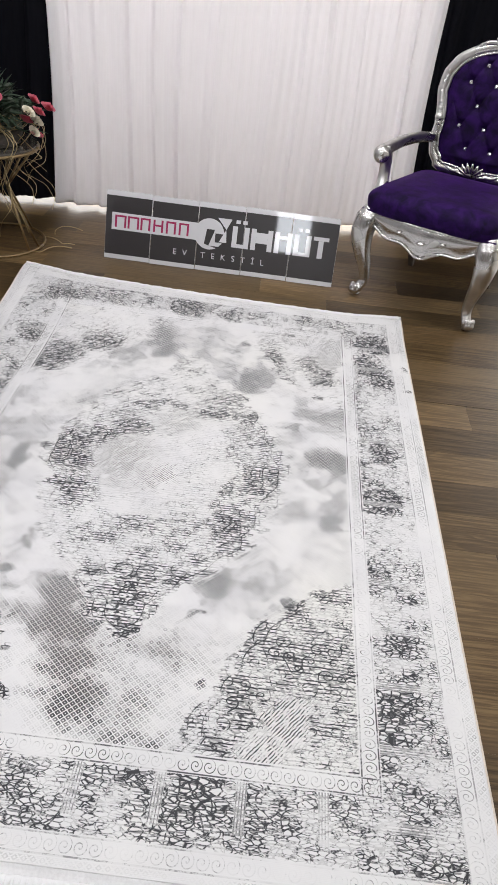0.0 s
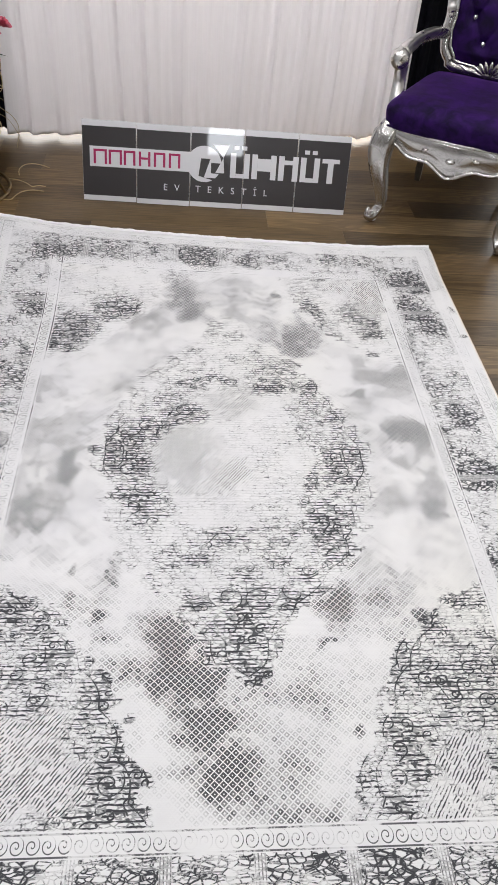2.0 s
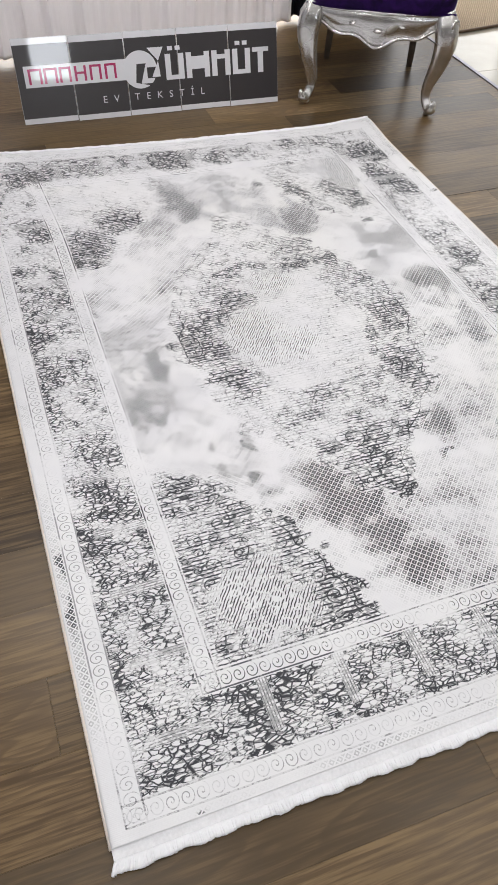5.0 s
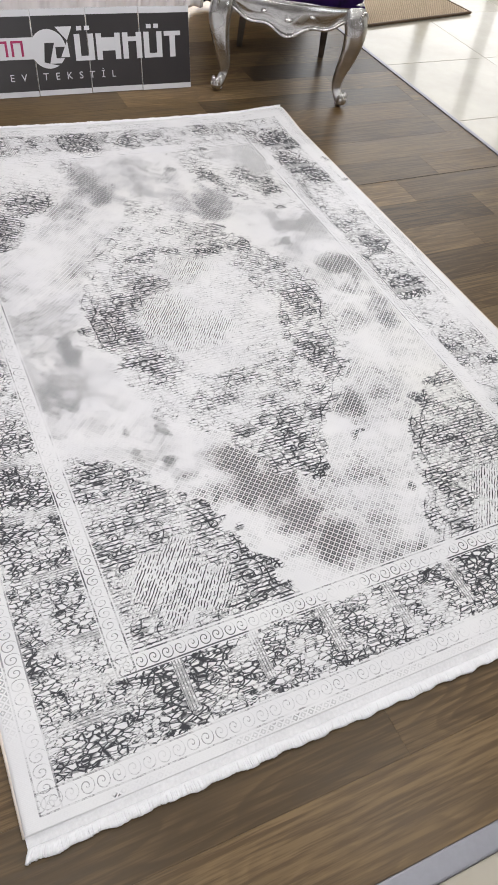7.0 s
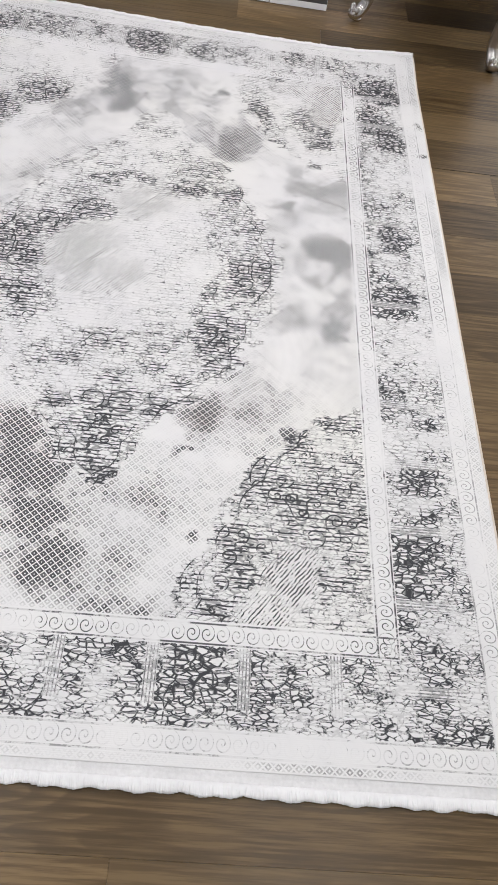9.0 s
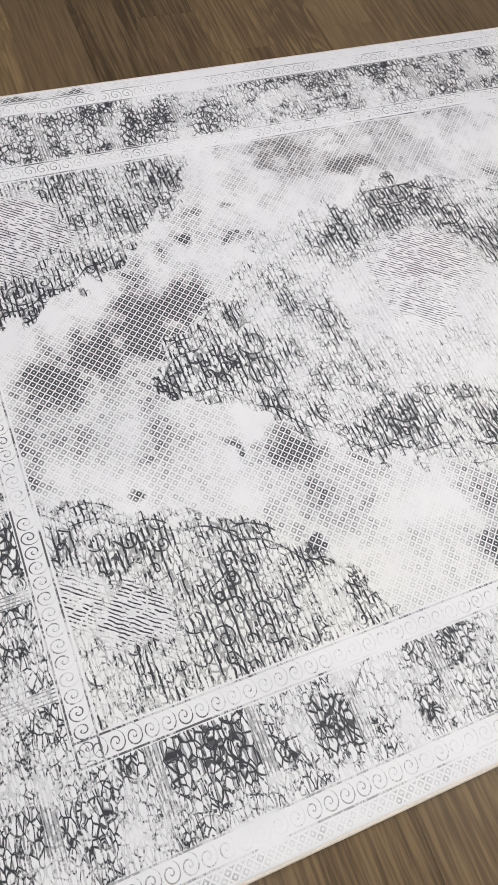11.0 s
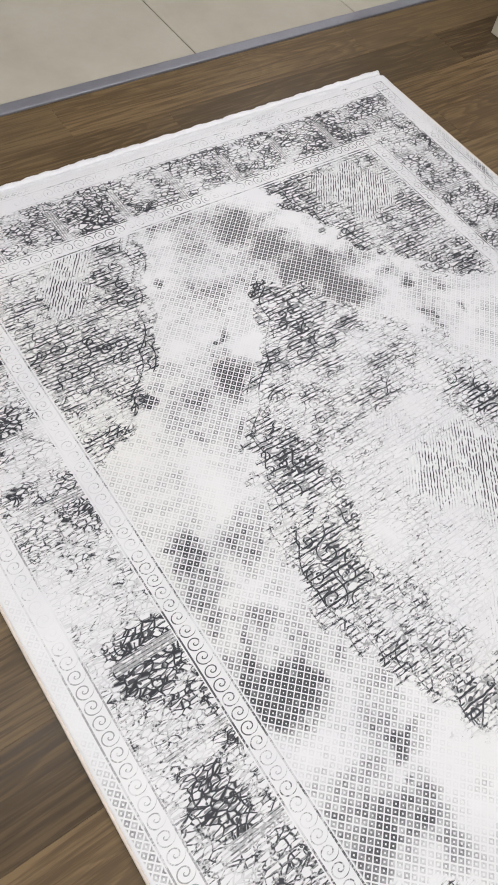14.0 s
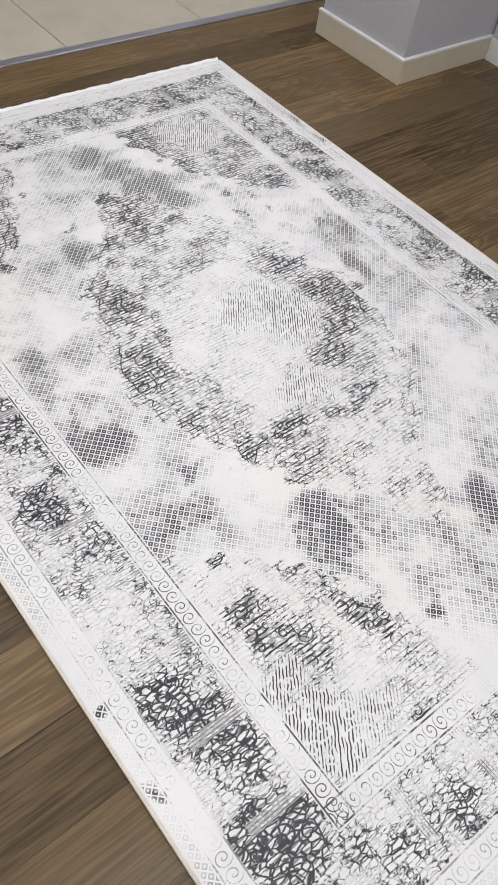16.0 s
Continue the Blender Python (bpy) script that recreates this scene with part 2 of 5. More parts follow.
def curtain_material(name, colour, through_colour, amount):
    n = Nodes(name)
    p = n.local()
    weave = n.noise(n.vec("MULTIPLY", p, (260.0, 260.0, 3.0)), 1.0, 2)
    tone = n.mix(weave, tuple(c * 0.9 for c in colour), colour)
    n.set(Base_Color=tone, Roughness=0.85, Specular_IOR_Level=0.12)
    n.bump(weave, 0.2, 0.0006)
    tr = n.node("ShaderNodeBsdfTranslucent", Color=(*through_colour, 1))
    mx = n.node("ShaderNodeMixShader", Fac=amount)
    n.tree.links.new(n.bsdf.outputs[0], mx.inputs[1])
    n.tree.links.new(tr.outputs[0], mx.inputs[2])
    n.tree.links.new(mx.outputs[0], n.out.inputs[0])
    return n.mat


def woven_mat_material():
    n = Nodes("jute_weave")
    x, y, z = n.split(n.local())
    a = n.m("SINE", n.mul(x, 420.0))
    b = n.m("SINE", n.mul(y, 420.0))
    w = n.mul(a, b)
    n.set(Base_Color=n.mix(n.fit(w, -1, 1, 0, 1), (0.20, 0.14, 0.085), (0.42, 0.33, 0.23)), Roughness=0.9)
    n.bump(w, 0.6, 0.003)
    return n.mat


def glow_material(name, colour, strength):
    n = Nodes(name)
    em = n.node("ShaderNodeEmission", Color=(*colour, 1), Strength=strength)
    n.tree.links.new(em.outputs[0], n.out.inputs[0])
    return n.mat


WOOD, TILE, PILE, VELVET = wood_floor_material(), tile_material(), rug_pile_material(), velvet_material()
GROUT = plain("dark_grout", (0.06, 0.05, 0.042), 0.9)
SEAM = plain("plank_underlay", (0.035, 0.024, 0.015), 0.9)
ALU = plain("brushed_aluminium", (0.27, 0.27, 0.30), 0.42, 0.6, 0.08, 80)
SILVER = plain("silver_leaf", (0.62, 0.61, 0.60), 0.27, 1.0, 0.25, 22, 0.3, 0.0012)
# darker copy of the silver for the rear legs, their shade in its colour
SHADOW_SILVER = plain("shaded_silver_wood", (0.16, 0.14, 0.12), 0.45, 0.5, 0.2, 30)
CRYSTAL = plain("crystal_button", (0.85, 0.86, 0.9), 0.08, 0.8, 0.05)
WALL = plain("grey_wall_paint", (0.46, 0.46, 0.49), 0.75, 0, 0.05, 60, 0.3, 0.0012)
OFFWHITE = plain("white_wall_paint", (0.72, 0.71, 0.69), 0.8, 0, 0.04, 40)
# dark tone for the rear walls, chosen to keep floor reflections dark
DIM = plain("dim_reflected_wall", (0.14, 0.12, 0.105), 0.8, 0, 0.06, 40)
BASE = plain("cream_baseboard", (0.60, 0.55, 0.44), 0.35, 0, 0.06, 25)
BASETOP = plain("white_baseboard_edge", (0.72, 0.72, 0.72), 0.4, 0, 0.05, 25)
DARKDOOR = plain("dark_brown_door_wood", (0.045, 0.028, 0.018), 0.45, 0, 0.2, 20)
FRINGE = plain("white_cotton_fringe", (0.86, 0.86, 0.88), 0.7, 0, 0.05, 90, 0.4, 0.001, Sheen_Weight=0.3)
TAPE = plain("white_woven_tape", (0.80, 0.80, 0.815), 0.7, 0, 0.1, 160, 0.6, 0.001)
SERGE = plain("peach_edge_stitching", (0.72, 0.64, 0.57), 0.75, 0, 0.12, 200, 0.6, 0.001)
BACKING = plain("rug_backing", (0.5, 0.48, 0.45), 0.9)
SHEER = curtain_material("white_curtain_cloth", (0.87, 0.855, 0.88), (0.92, 0.89, 0.89), 0.21)
BLACK = curtain_material("black_curtain_cloth", (0.0022, 0.0024, 0.005), (0.0, 0.0, 0.0), 0.02)
SIGN_DARK = plain("charcoal_print", (0.040, 0.036, 0.038), 0.32, 0, 0.05, 20, 0.02, 0.0005, Coat_Weight=1.0, Coat_Roughness=0.03)
SIGN_WHITE = plain("white_print", (0.74, 0.74, 0.77), 0.32, 0, 0.03, 20, 0.02, 0.0005, Coat_Weight=1.0, Coat_Roughness=0.03)
SIGN_RED = plain("crimson_print", (0.40, 0.02, 0.11), 0.32, 0, 0.05, 20, 0.02, 0.0005, Coat_Weight=0.8, Coat_Roughness=0.06)
ACRYLIC = plain("acrylic_edge", (0.62, 0.64, 0.66), 0.12, 0, 0.03, 20, 0.02, 0.0005)
BRASS = plain("antique_brass", (0.30, 0.22, 0.12), 0.4, 0.9, 0.2, 40)
TOPGLASS = plain("smoked_table_top", (0.10, 0.09, 0.08), 0.12, 0, 0.1, 20)
BASKET = plain("weathered_grey_planter", (0.08, 0.07, 0.062), 0.75, 0, 0.3, 40, 0.5, 0.002)
LEAF = plain("dark_green_leaf", (0.020, 0.040, 0.020), 0.6, 0, 0.35, 60)
SAGE = plain("sage_leaf", (0.09, 0.105, 0.08), 0.6, 0, 0.3, 60)
PINK = plain("pink_petal", (0.60, 0.12, 0.18), 0.6, 0, 0.25, 50)
CREAMP = plain("cream_petal", (0.78, 0.73, 0.62), 0.6, 0, 0.12, 50)
LILAC = plain("lilac_petal", (0.30, 0.17, 0.52), 0.6, 0, 0.25, 50)
TWIG = plain("pale_gold_twig", (0.44, 0.34, 0.18), 0.5, 0.2, 0.25, 80)
JUTE = woven_mat_material()
JUTE_EDGE = plain("brown_mat_binding", (0.10, 0.065, 0.04), 0.8)
FRAME_DARK = plain("dark_window_frame", (0.05, 0.05, 0.055), 0.4, 0.3)
# emission for the added panel that the sign reflects
REARGLOW = glow_material("rear_glow", (0.9, 0.94, 1.0), 15.0)
SKYGLOW = glow_material("bright_street", (1.0, 0.98, 0.97), 1.7)


# ---- mesh helpers ----
def part(name, bm, material, parent=None, label="", smooth=True):
    me = bpy.data.meshes.new(name)
    bm.to_mesh(me)
    bm.free()
    if smooth:
        me.shade_smooth()
    me.materials.append(material)
    ob = new(name, me)
    if parent is not None:
        ob.parent = parent
    if label:
        ob["label"] = label
    return ob


def box_bm(x0, x1, y0, y1, z0, z1, bevel=0.0, segments=2):
    bm = bmesh.new()
    bmesh.ops.create_cube(bm, size=1.0, matrix=Matrix.Translation(((x0 + x1) / 2, (y0 + y1) / 2, (z0 + z1) / 2)) @ Matrix.Diagonal((x1 - x0, y1 - y0, z1 - z0, 1)))
    if bevel:
        bmesh.ops.bevel(bm, geom=bm.edges[:], offset=bevel, segments=segments, affect="EDGES", profile=0.5)
    return bm


def slab(name, x0, x1, y0, y1, z0, z1, material, parent=None, bevel=0.0, label=""):
    return part(name, box_bm(x0, x1, y0, y1, z0, z1, bevel), material, parent, label, smooth=False)


def curve_points(ctrl, steps=10):
    """A smooth line through the control points (Catmull-Rom); rows of any width."""
    c = np.array(ctrl, float)
    c = np.vstack((2 * c[0] - c[1], c, 2 * c[-1] - c[-2]))
    out = []
    for i in range(1, len(c) - 2):
        for k in range(steps):
            t = k / steps
            out.append(0.5 * (2 * c[i] + (c[i + 1] - c[i - 1]) * t + (2 * c[i - 1] - 5 * c[i] + 4 * c[i + 1] - c[i + 2]) * t * t + (3 * c[i] - c[i - 1] - 3 * c[i + 1] + c[i + 2]) * t ** 3))
    out.append(c[-2])
    return out


def tube(bm, ctrl, sides=12, steps=8, flat=1.0, groove=0.0, closed=False):
    """A swept bar; control rows are x, y, z, radius."""
    pts = curve_points(ctrl, steps)
    rings, up = [], None
    for i, p in enumerate(pts):
        a, b = pts[max(i - 1, 0)], pts[min(i + 1, len(pts) - 1)]
        d = Vector((b - a)[:3]).normalized()
        if up is None:
            up = d.orthogonal().normalized()
        up = (up - d * up.dot(d)).normalized()
        w = d.cross(up)
        ring = []
        for k in range(sides):
            t = 2 * math.pi * k / sides
            r = p[3] * (1 + groove * math.cos(4 * t))
            ring.append(bm.verts.new(Vector(p[:3]) + up * math.cos(t) * r + w * math.sin(t) * r * flat))
        rings.append(ring)
    for r0, r1 in zip(rings, rings[1:]):
        for k in range(sides):
            bm.faces.new((r0[k], r0[(k + 1) % sides], r1[(k + 1) % sides], r1[k]))
    bm.faces.new(rings[0][::-1])
    bm.faces.new(rings[-1])
    return bm


def ball(bm, loc, sx, sy, sz, turn=(0, 0, 0), segments=12):
    bmesh.ops.create_uvsphere(bm, u_segments=segments, v_segments=max(6, segments * 2 // 3), radius=1.0,
                              matrix=pose(*loc, *turn) @ Matrix.Diagonal((sx, sy, sz, 1)))
    return bm


def sheet(name, xs, ys, fn, material, parent=None, label=""):
    """A grid mesh; fn(x, y) gives the place of a vertex."""
    nx, ny = len(xs), len(ys)
    verts = [fn(x, y) for y in ys for x in xs]
    faces = [(j * nx + i, j * nx + i + 1, (j + 1) * nx + i + 1, (j + 1) * nx + i) for j in range(ny - 1) for i in range(nx - 1)]
    me = bpy.data.meshes.new(name)
    me.from_pydata(verts, [], faces)
    me.shade_smooth()
    me.materials.append(material)
    ob = new(name, me)
    if parent is not None:
        ob.parent = parent
    if label:
        ob["label"] = label
    return ob


def holder(name, m=Matrix()):
    ob = new(name)
    ob.matrix_world = m
    return ob


# ---- structure ----
tagged(slab("ceiling", -2.6, 4.6, -6.1, 3.6, CEIL, CEIL + 0.1, OFFWHITE), "plain white ceiling of the showroom", "ceiling", kind="structure")
tagged(slab("wall_south", -2.6, 4.6, -6.1, -6.0, -0.02, CEIL, DIM), "plain dark wall behind the camera", "wall", kind="structure")
tagged(slab("wall_east", 4.5, 4.6, -6.0, 3.5, -0.02, CEIL, OFFWHITE), "plain white side wall", "wall", kind="structure")
tagged(slab("wall_west", -1.97, -1.85, -0.752, 3.5, -0.02, CEIL, WALL), "plain dark rear side wall, toned down to darken reflections beside the pier", "wall", kind="structure")
tagged(slab("wall_west_back", -2.6, -2.5, -6.0, -0.75, -0.02, CEIL, DIM), "plain dark rear side wall, toned down to darken reflections", "wall", kind="structure")
tagged(slab("wall_pier", -1.97, -1.332, -1.205, -0.762, 0.0, CEIL, WALL, None, 0.004), "light grey painted pier with cream baseboard", "pier", kind="structure")
base = holder("baseboard")
slab("baseboard_strip", -1.333, -1.318, -1.212, -0.748, 0.0, 0.082, BASE, base, 0.002)
slab("baseboard_strip", -1.846, -1.3335, -0.7615, -0.748, 0.0, 0.082, BASE, base, 0.002)
slab("baseboard_edge", -1.335, -1.316, -1.214, -0.746, 0.0825, 0.092, BASETOP, base, 0.002)
slab("baseboard_edge", -1.846, -1.3355, -0.7615, -0.746, 0.0825, 0.092, BASETOP, base, 0.002)
slab("baseboard_strip", -1.8495, -1.836, -0.745, 2.3, 0.0, 0.082, BASETOP, base, 0.002)
tagged(base, "cream baseboard with a white top edge along the pier", "baseboard", kind="structure")
door = holder("door_1", pose(-1.8, -1.28, 0))
slab("door_leaf", -0.55, 0.02, -0.02, 0.02, 0.012, 2.05, DARKDOOR, door, 0.003)
slab("door_panel", -0.47, -0.06, 0.02, 0.028, 0.2, 1.85, DARKDOOR, door, 0.004)
tagged(door, "dark brown wooden door beside the pier", "door", kind="structure")

# shopfront glazing behind the curtains and beside the mat
front = holder("window_1")
for i in range(11):
    slab("mullion", -1.84 + 0.63 * i, -1.77 + 0.63 * i, 3.42, 3.5, 0.09, 2.62, FRAME_DARK, front, 0.004)
slab("window_sill", -1.85, 4.5, 3.4, 3.52, 0.0, 0.09, FRAME_DARK, front, 0.004)
slab("window_head", -1.85, 4.5, 3.42, 3.5, 2.62, CEIL, FRAME_DARK, front)
tagged(front, "tall shopfront window with dark mullions and bright daylight", "window", kind="structure")
tagged(slab("backdrop", -4.0, 7.0, 4.3, 4.34, -0.5, 4.0, SKYGLOW), "bright overcast street outside the window", "backdrop", kind="structure")
# unseen glowing panel on the rear wall, added to put a bright reflection on the sign
tagged(slab("glow_panel", -0.32, 0.16, -5.998, -5.98, 1.45, 2.4, REARGLOW), "glowing panel on the rear wall, added for the sign to reflect", "window", kind="structure")

# aluminium edge profiles of the wooden platform
strip = holder("trim")
slab("edge_profile", -2.5, 1.56, -1.476, -1.4355, -0.012, 0.006, ALU, strip, 0.004, "flat aluminium edge profile")
slab("edge_profile", 1.536, 1.556, -1.43, 3.4, -0.01, 0.004, ALU, strip, 0.002, "thin aluminium edge profile")
tagged(strip, "aluminium edge profile between wood and tile floors", "floor trim", kind="structure")


# ---- rug ----
def value_noise(x, y, scale, seed):
    g = np.random.RandomState(seed).rand(64, 64)
    a, b = x * scale + 31.7, y * scale + 17.3
    i, j = np.floor(a).astype(int), np.floor(b).astype(int)
    f, h = a - i, b - j
    f, h = f * f * (3 - 2 * f), h * h * (3 - 2 * h)
    i, j = i % 64, j % 64
    i2, j2 = (i + 1) % 64, (j + 1) % 64
    return g[i, j] * (1 - f) * (1 - h) + g[i2, j] * f * (1 - h) + g[i, j2] * (1 - f) * h + g[i2, j2] * f * h


def fractal(x, y, scale, seed, octaves=4):
    total, amount = 0 * x, 0.5
    for k in range(octaves):
        total = total + amount * value_noise(x, y, scale * 2 ** k, seed + k)
        amount /= 2
    return total / (1 - 0.5 ** octaves)


def smooth(a, lo, hi):
    t = np.clip((a - lo) / (hi - lo), 0, 1)
    return t * t * (3 - 2 * t)


def stains(x, y, *lists):
    """Soft worn patches on the rug's grid; rows are x, y, half-lengths, amount."""
    total = 0 * x
    ny, nx = x.shape
    for cx, cy, rx, ry, amount in sum(lists, []):
        i0, i1 = (int((c + 0.8) / 1.6 * (nx - 1)) for c in (cx - 2.1 * rx - 0.05, cx + 2.1 * rx + 0.05))
        j0, j1 = (int((c + 1.156) / 2.312 * (ny - 1)) for c in (cy - 2.1 * ry - 0.05, cy + 2.1 * ry + 0.05))
        win = (slice(max(j0, 0), max(j1, 1)), slice(max(i0, 0), max(i1, 1)))
        a, b = (x[win] - cx) / rx, (y[win] - cy) / ry
        total[win] = np.maximum(total[win], 1.12 * amount * np.exp(-0.62 * (a * a + b * b) ** 1.25))
    return total


def curl_distance(nx, ny):
    """Distance in metres to mirrored scrolls and outlines of the woven figures, on one quarter of the rug."""
    rnd = random.Random(21)
    gx, gy = np.linspace(0, 0.8, nx), np.linspace(0, 1.156, ny)
    dist = np.full((ny, nx), 0.012)
    step = gx[1]
    lines = []
    # scalloped outlines of the medallion and of the corner piece, each with an inner echo
    for inset in (0.0, 0.030):
        vs = np.linspace(0, 0.66, 500)
        lines.append(np.stack((np.interp(vs, MEDAL_V, MEDAL_U) - inset + 0.014 * np.abs(np.sin(vs * 34)), vs), -1))
        vs = np.linspace(0.42, 0.915, 420)
        lines.append(np.stack((np.interp(vs, CORNER_V, CORNER_U) + inset - 0.016 * np.abs(np.sin(vs * 36)), vs), -1))
    seeds = []
    for _ in range(4000):
        c = (rnd.uniform(0, 0.735), rnd.uniform(0, 1.10))
        r = rnd.choice((0.012, 0.018, 0.026, 0.036))
        if all((c[0] - q[0]) ** 2 + (c[1] - q[1]) ** 2 > (0.95 * (r + k)) ** 2 for q, k in seeds):
            seeds.append((c, r))
    for c, r in seeds:
        turn, spin = rnd.uniform(0, 6.28), rnd.choice((-1, 1))
        q = np.linspace(0, 1, 90)
        ang = turn + spin * q * rnd.uniform(5.0, 8.0)
        rad = r * (0.15 + 0.85 * q)
        lines.append(np.stack((c[0] + rad * np.cos(ang), c[1] + 0.9 * rad * np.sin(ang)), -1))
        end, way = lines[-1][-1], ang[-1] + spin * 1.57
        bend = rnd.uniform(-25, 25)
        s = np.linspace(0, r * rnd.uniform(0.8, 2.0), 30)
        lines.append(np.stack((end[0] + s * np.cos(way + bend * s), end[1] + s * np.sin(way + bend * s)), -1))
    reach = 4
    for px, py in np.concatenate(lines):
        i, j = int(round(px / step)), int(round(py / step))
        i0, i1, j0, j1 = max(i - reach, 0), min(i + reach + 1, nx), max(j - reach, 0), min(j + reach + 1, ny)
        if i0 >= i1 or j0 >= j1:
            continue
        d = np.hypot(gx[i0:i1][None, :] - px, gy[j0:j1][:, None] - py)
        dist[j0:j1, i0:i1] = np.minimum(dist[j0:j1, i0:i1], d)
    return dist


MEDAL_V, MEDAL_U = (0, 0.17, 0.33, 0.40, 0.46, 0.53, 0.61, 0.66), (0.365, 0.315, 0.265, 0.20, 0.145, 0.085, 0.05, 0.0)
CORNER_V, CORNER_U = (0.40, 0.45, 0.49, 0.54, 0.62, 0.66, 0.74, 0.86, 0.92), (0.545, 0.44, 0.40, 0.36, 0.30, 0.28, 0.24, 0.20, 0.17)
LATTICE_NEAR = [(-0.18, -0.54, 0.063, 0.053, 1), (-0.14, -0.64, 0.083, 0.073, 1), (-0.09, -0.74, 0.074, 0.066, 1), (-0.04, -0.83, 0.071, 0.061, 0.95), (-0.26, -0.62, 0.055, 0.049, 0.7), (0.07, -0.9, 0.08, 0.048, 0.5), (0.2, -0.45, 0.05, 0.045, 0.85),
                (-0.06, -0.61, 0.051, 0.025, 0.9)]
LATTICE_MIDDLE = [(-0.48, -0.22, 0.07, 0.077, 0.85), (-0.41, -0.04, 0.035, 0.089, 0.7), (-0.42, -0.15, 0.046, 0.055, 0.6), (0.51, 0.09, 0.04, 0.05, 0.6), (0.51, -0.09, 0.03, 0.10, 0.65), (-0.14, 0.79, 0.06, 0.08, 0.85), (-0.22, 0.62, 0.049, 0.088, 0.7),
                  (0.21, 0.50, 0.04, 0.06, 0.7), (0.28, 0.66, 0.028, 0.066, 0.7), (0.235, 0.57, 0.045, 0.085, 0.9), (0.27, 0.68, 0.052, 0.042, 0.9), (-0.13, 0.70, 0.06, 0.07, 0.85), (0.18, 0.49, 0.056, 0.05, 0.7), (-0.49, -0.21, 0.12, 0.109, 0.6),
                  (0.49, 0.11, 0.061, 0.066, 0.8), (0.49, -0.15, 0.04, 0.054, 0.75), (0.51, 0.11, 0.056, 0.058, 0.75)]
SPOTS = [(0.18, -0.56, 0.011, 0.012, 1), (-0.31, -0.48, 0.017, 0.017, 0.9), (-0.31, 0.28, 0.019, 0.023, 0.9), (-0.53, 0.22, 0.014, 0.019, 0.7), (0.39, 0.26, 0.027, 0.023, 0.8), (-0.54, 0.06, 0.014, 0.019, 0.8), (0.17, -0.71, 0.016, 0.021, 0.8),
         (0.23, -0.76, 0.014, 0.022, 0.8), (-0.28, -0.39, 0.015, 0.024, 0.7), (-0.38, -0.36, 0.012, 0.022, 0.6), (0.4, 0.32, 0.016, 0.014, 0.9), (0.16, -0.56, 0.013, 0.014, 0.9), (0.19, -0.49, 0.027, 0.031, 0.8), (0.39, -0.49, 0.014, 0.013, 1),
         (-0.33, 0.27, 0.016, 0.011, 0.9), (0.17, 0.78, 0.023, 0.019, 0.9), (0.05, 0.6, 0.023, 0.019, 0.8)]
MEDALLION = [(-0.25, -0.05, 0.07, 0.076, 0.85), (-0.24, -0.15, 0.056, 0.037, 1), (-0.29, 0.06, 0.072, 0.065, 0.85), (-0.13, 0.16, 0.064, 0.056, 0.9), (-0.21, 0.1, 0.059, 0.067, 0.8), (0.13, 0.3, 0.107, 0.034, 0.75), (0.21, 0.29, 0.036, 0.031, 1),
             (-0.06, 0.31, 0.097, 0.031, 0.7), (0.27, -0.07, 0.046, 0.111, 0.85), (0.21, -0.24, 0.067, 0.08, 1), (0.3, -0.01, 0.044, 0.074, 0.9), (0.21, -0.33, 0.021, 0.023, 0.95), (0, -0.53, 0.065, 0.061, 1), (0.01, -0.62, 0.037, 0.035, 1),
             (-0.09, -0.46, 0.054, 0.023, 0.8), (0.12, -0.45, 0.062, 0.039, 0.7), (-0.01, -0.45, 0.073, 0.044, 0.7), (0.16, 0.38, 0.085, 0.069, 0.5)]
CENTRE = [(-0.12, -0.01, 0.072, 0.114, 1), (-0.16, 0.05, 0.044, 0.065, 0.9), (-0.03, -0.08, 0.064, 0.059, 0.7), (0, 0.22, 0.079, 0.054, 0.7), (0, -0.21, 0.041, 0.054, 0.3)]
CORNER_NEAR = [(-0.49, -0.47, 0.044, 0.035, 0.9), (-0.3, -0.65, 0.038, 0.03, 0.85), (-0.24, -0.75, 0.026, 0.043, 0.85), (-0.21, -0.83, 0.028, 0.04, 1), (-0.19, -0.89, 0.021, 0.028, 0.95), (-0.28, -0.88, 0.053, 0.028, 0.85), (-0.39, -0.58, 0.066, 0.051, 0.6),
               (0.29, -0.77, 0.033, 0.05, 1), (0.29, -0.83, 0.044, 0.036, 0.95), (0.25, -0.9, 0.047, 0.039, 0.85), (0.39, -0.64, 0.055, 0.051, 0.75), (0.5, -0.45, 0.04, 0.03, 0.6), (-0.3, -0.61, 0.038, 0.057, 0.7), (-0.26, -0.82, 0.035, 0.042, 0.9),
               (-0.21, -0.87, 0.03, 0.034, 1), (-0.48, -0.42, 0.037, 0.027, 0.85), (-0.46, -0.62, 0.091, 0.047, 0.6)]
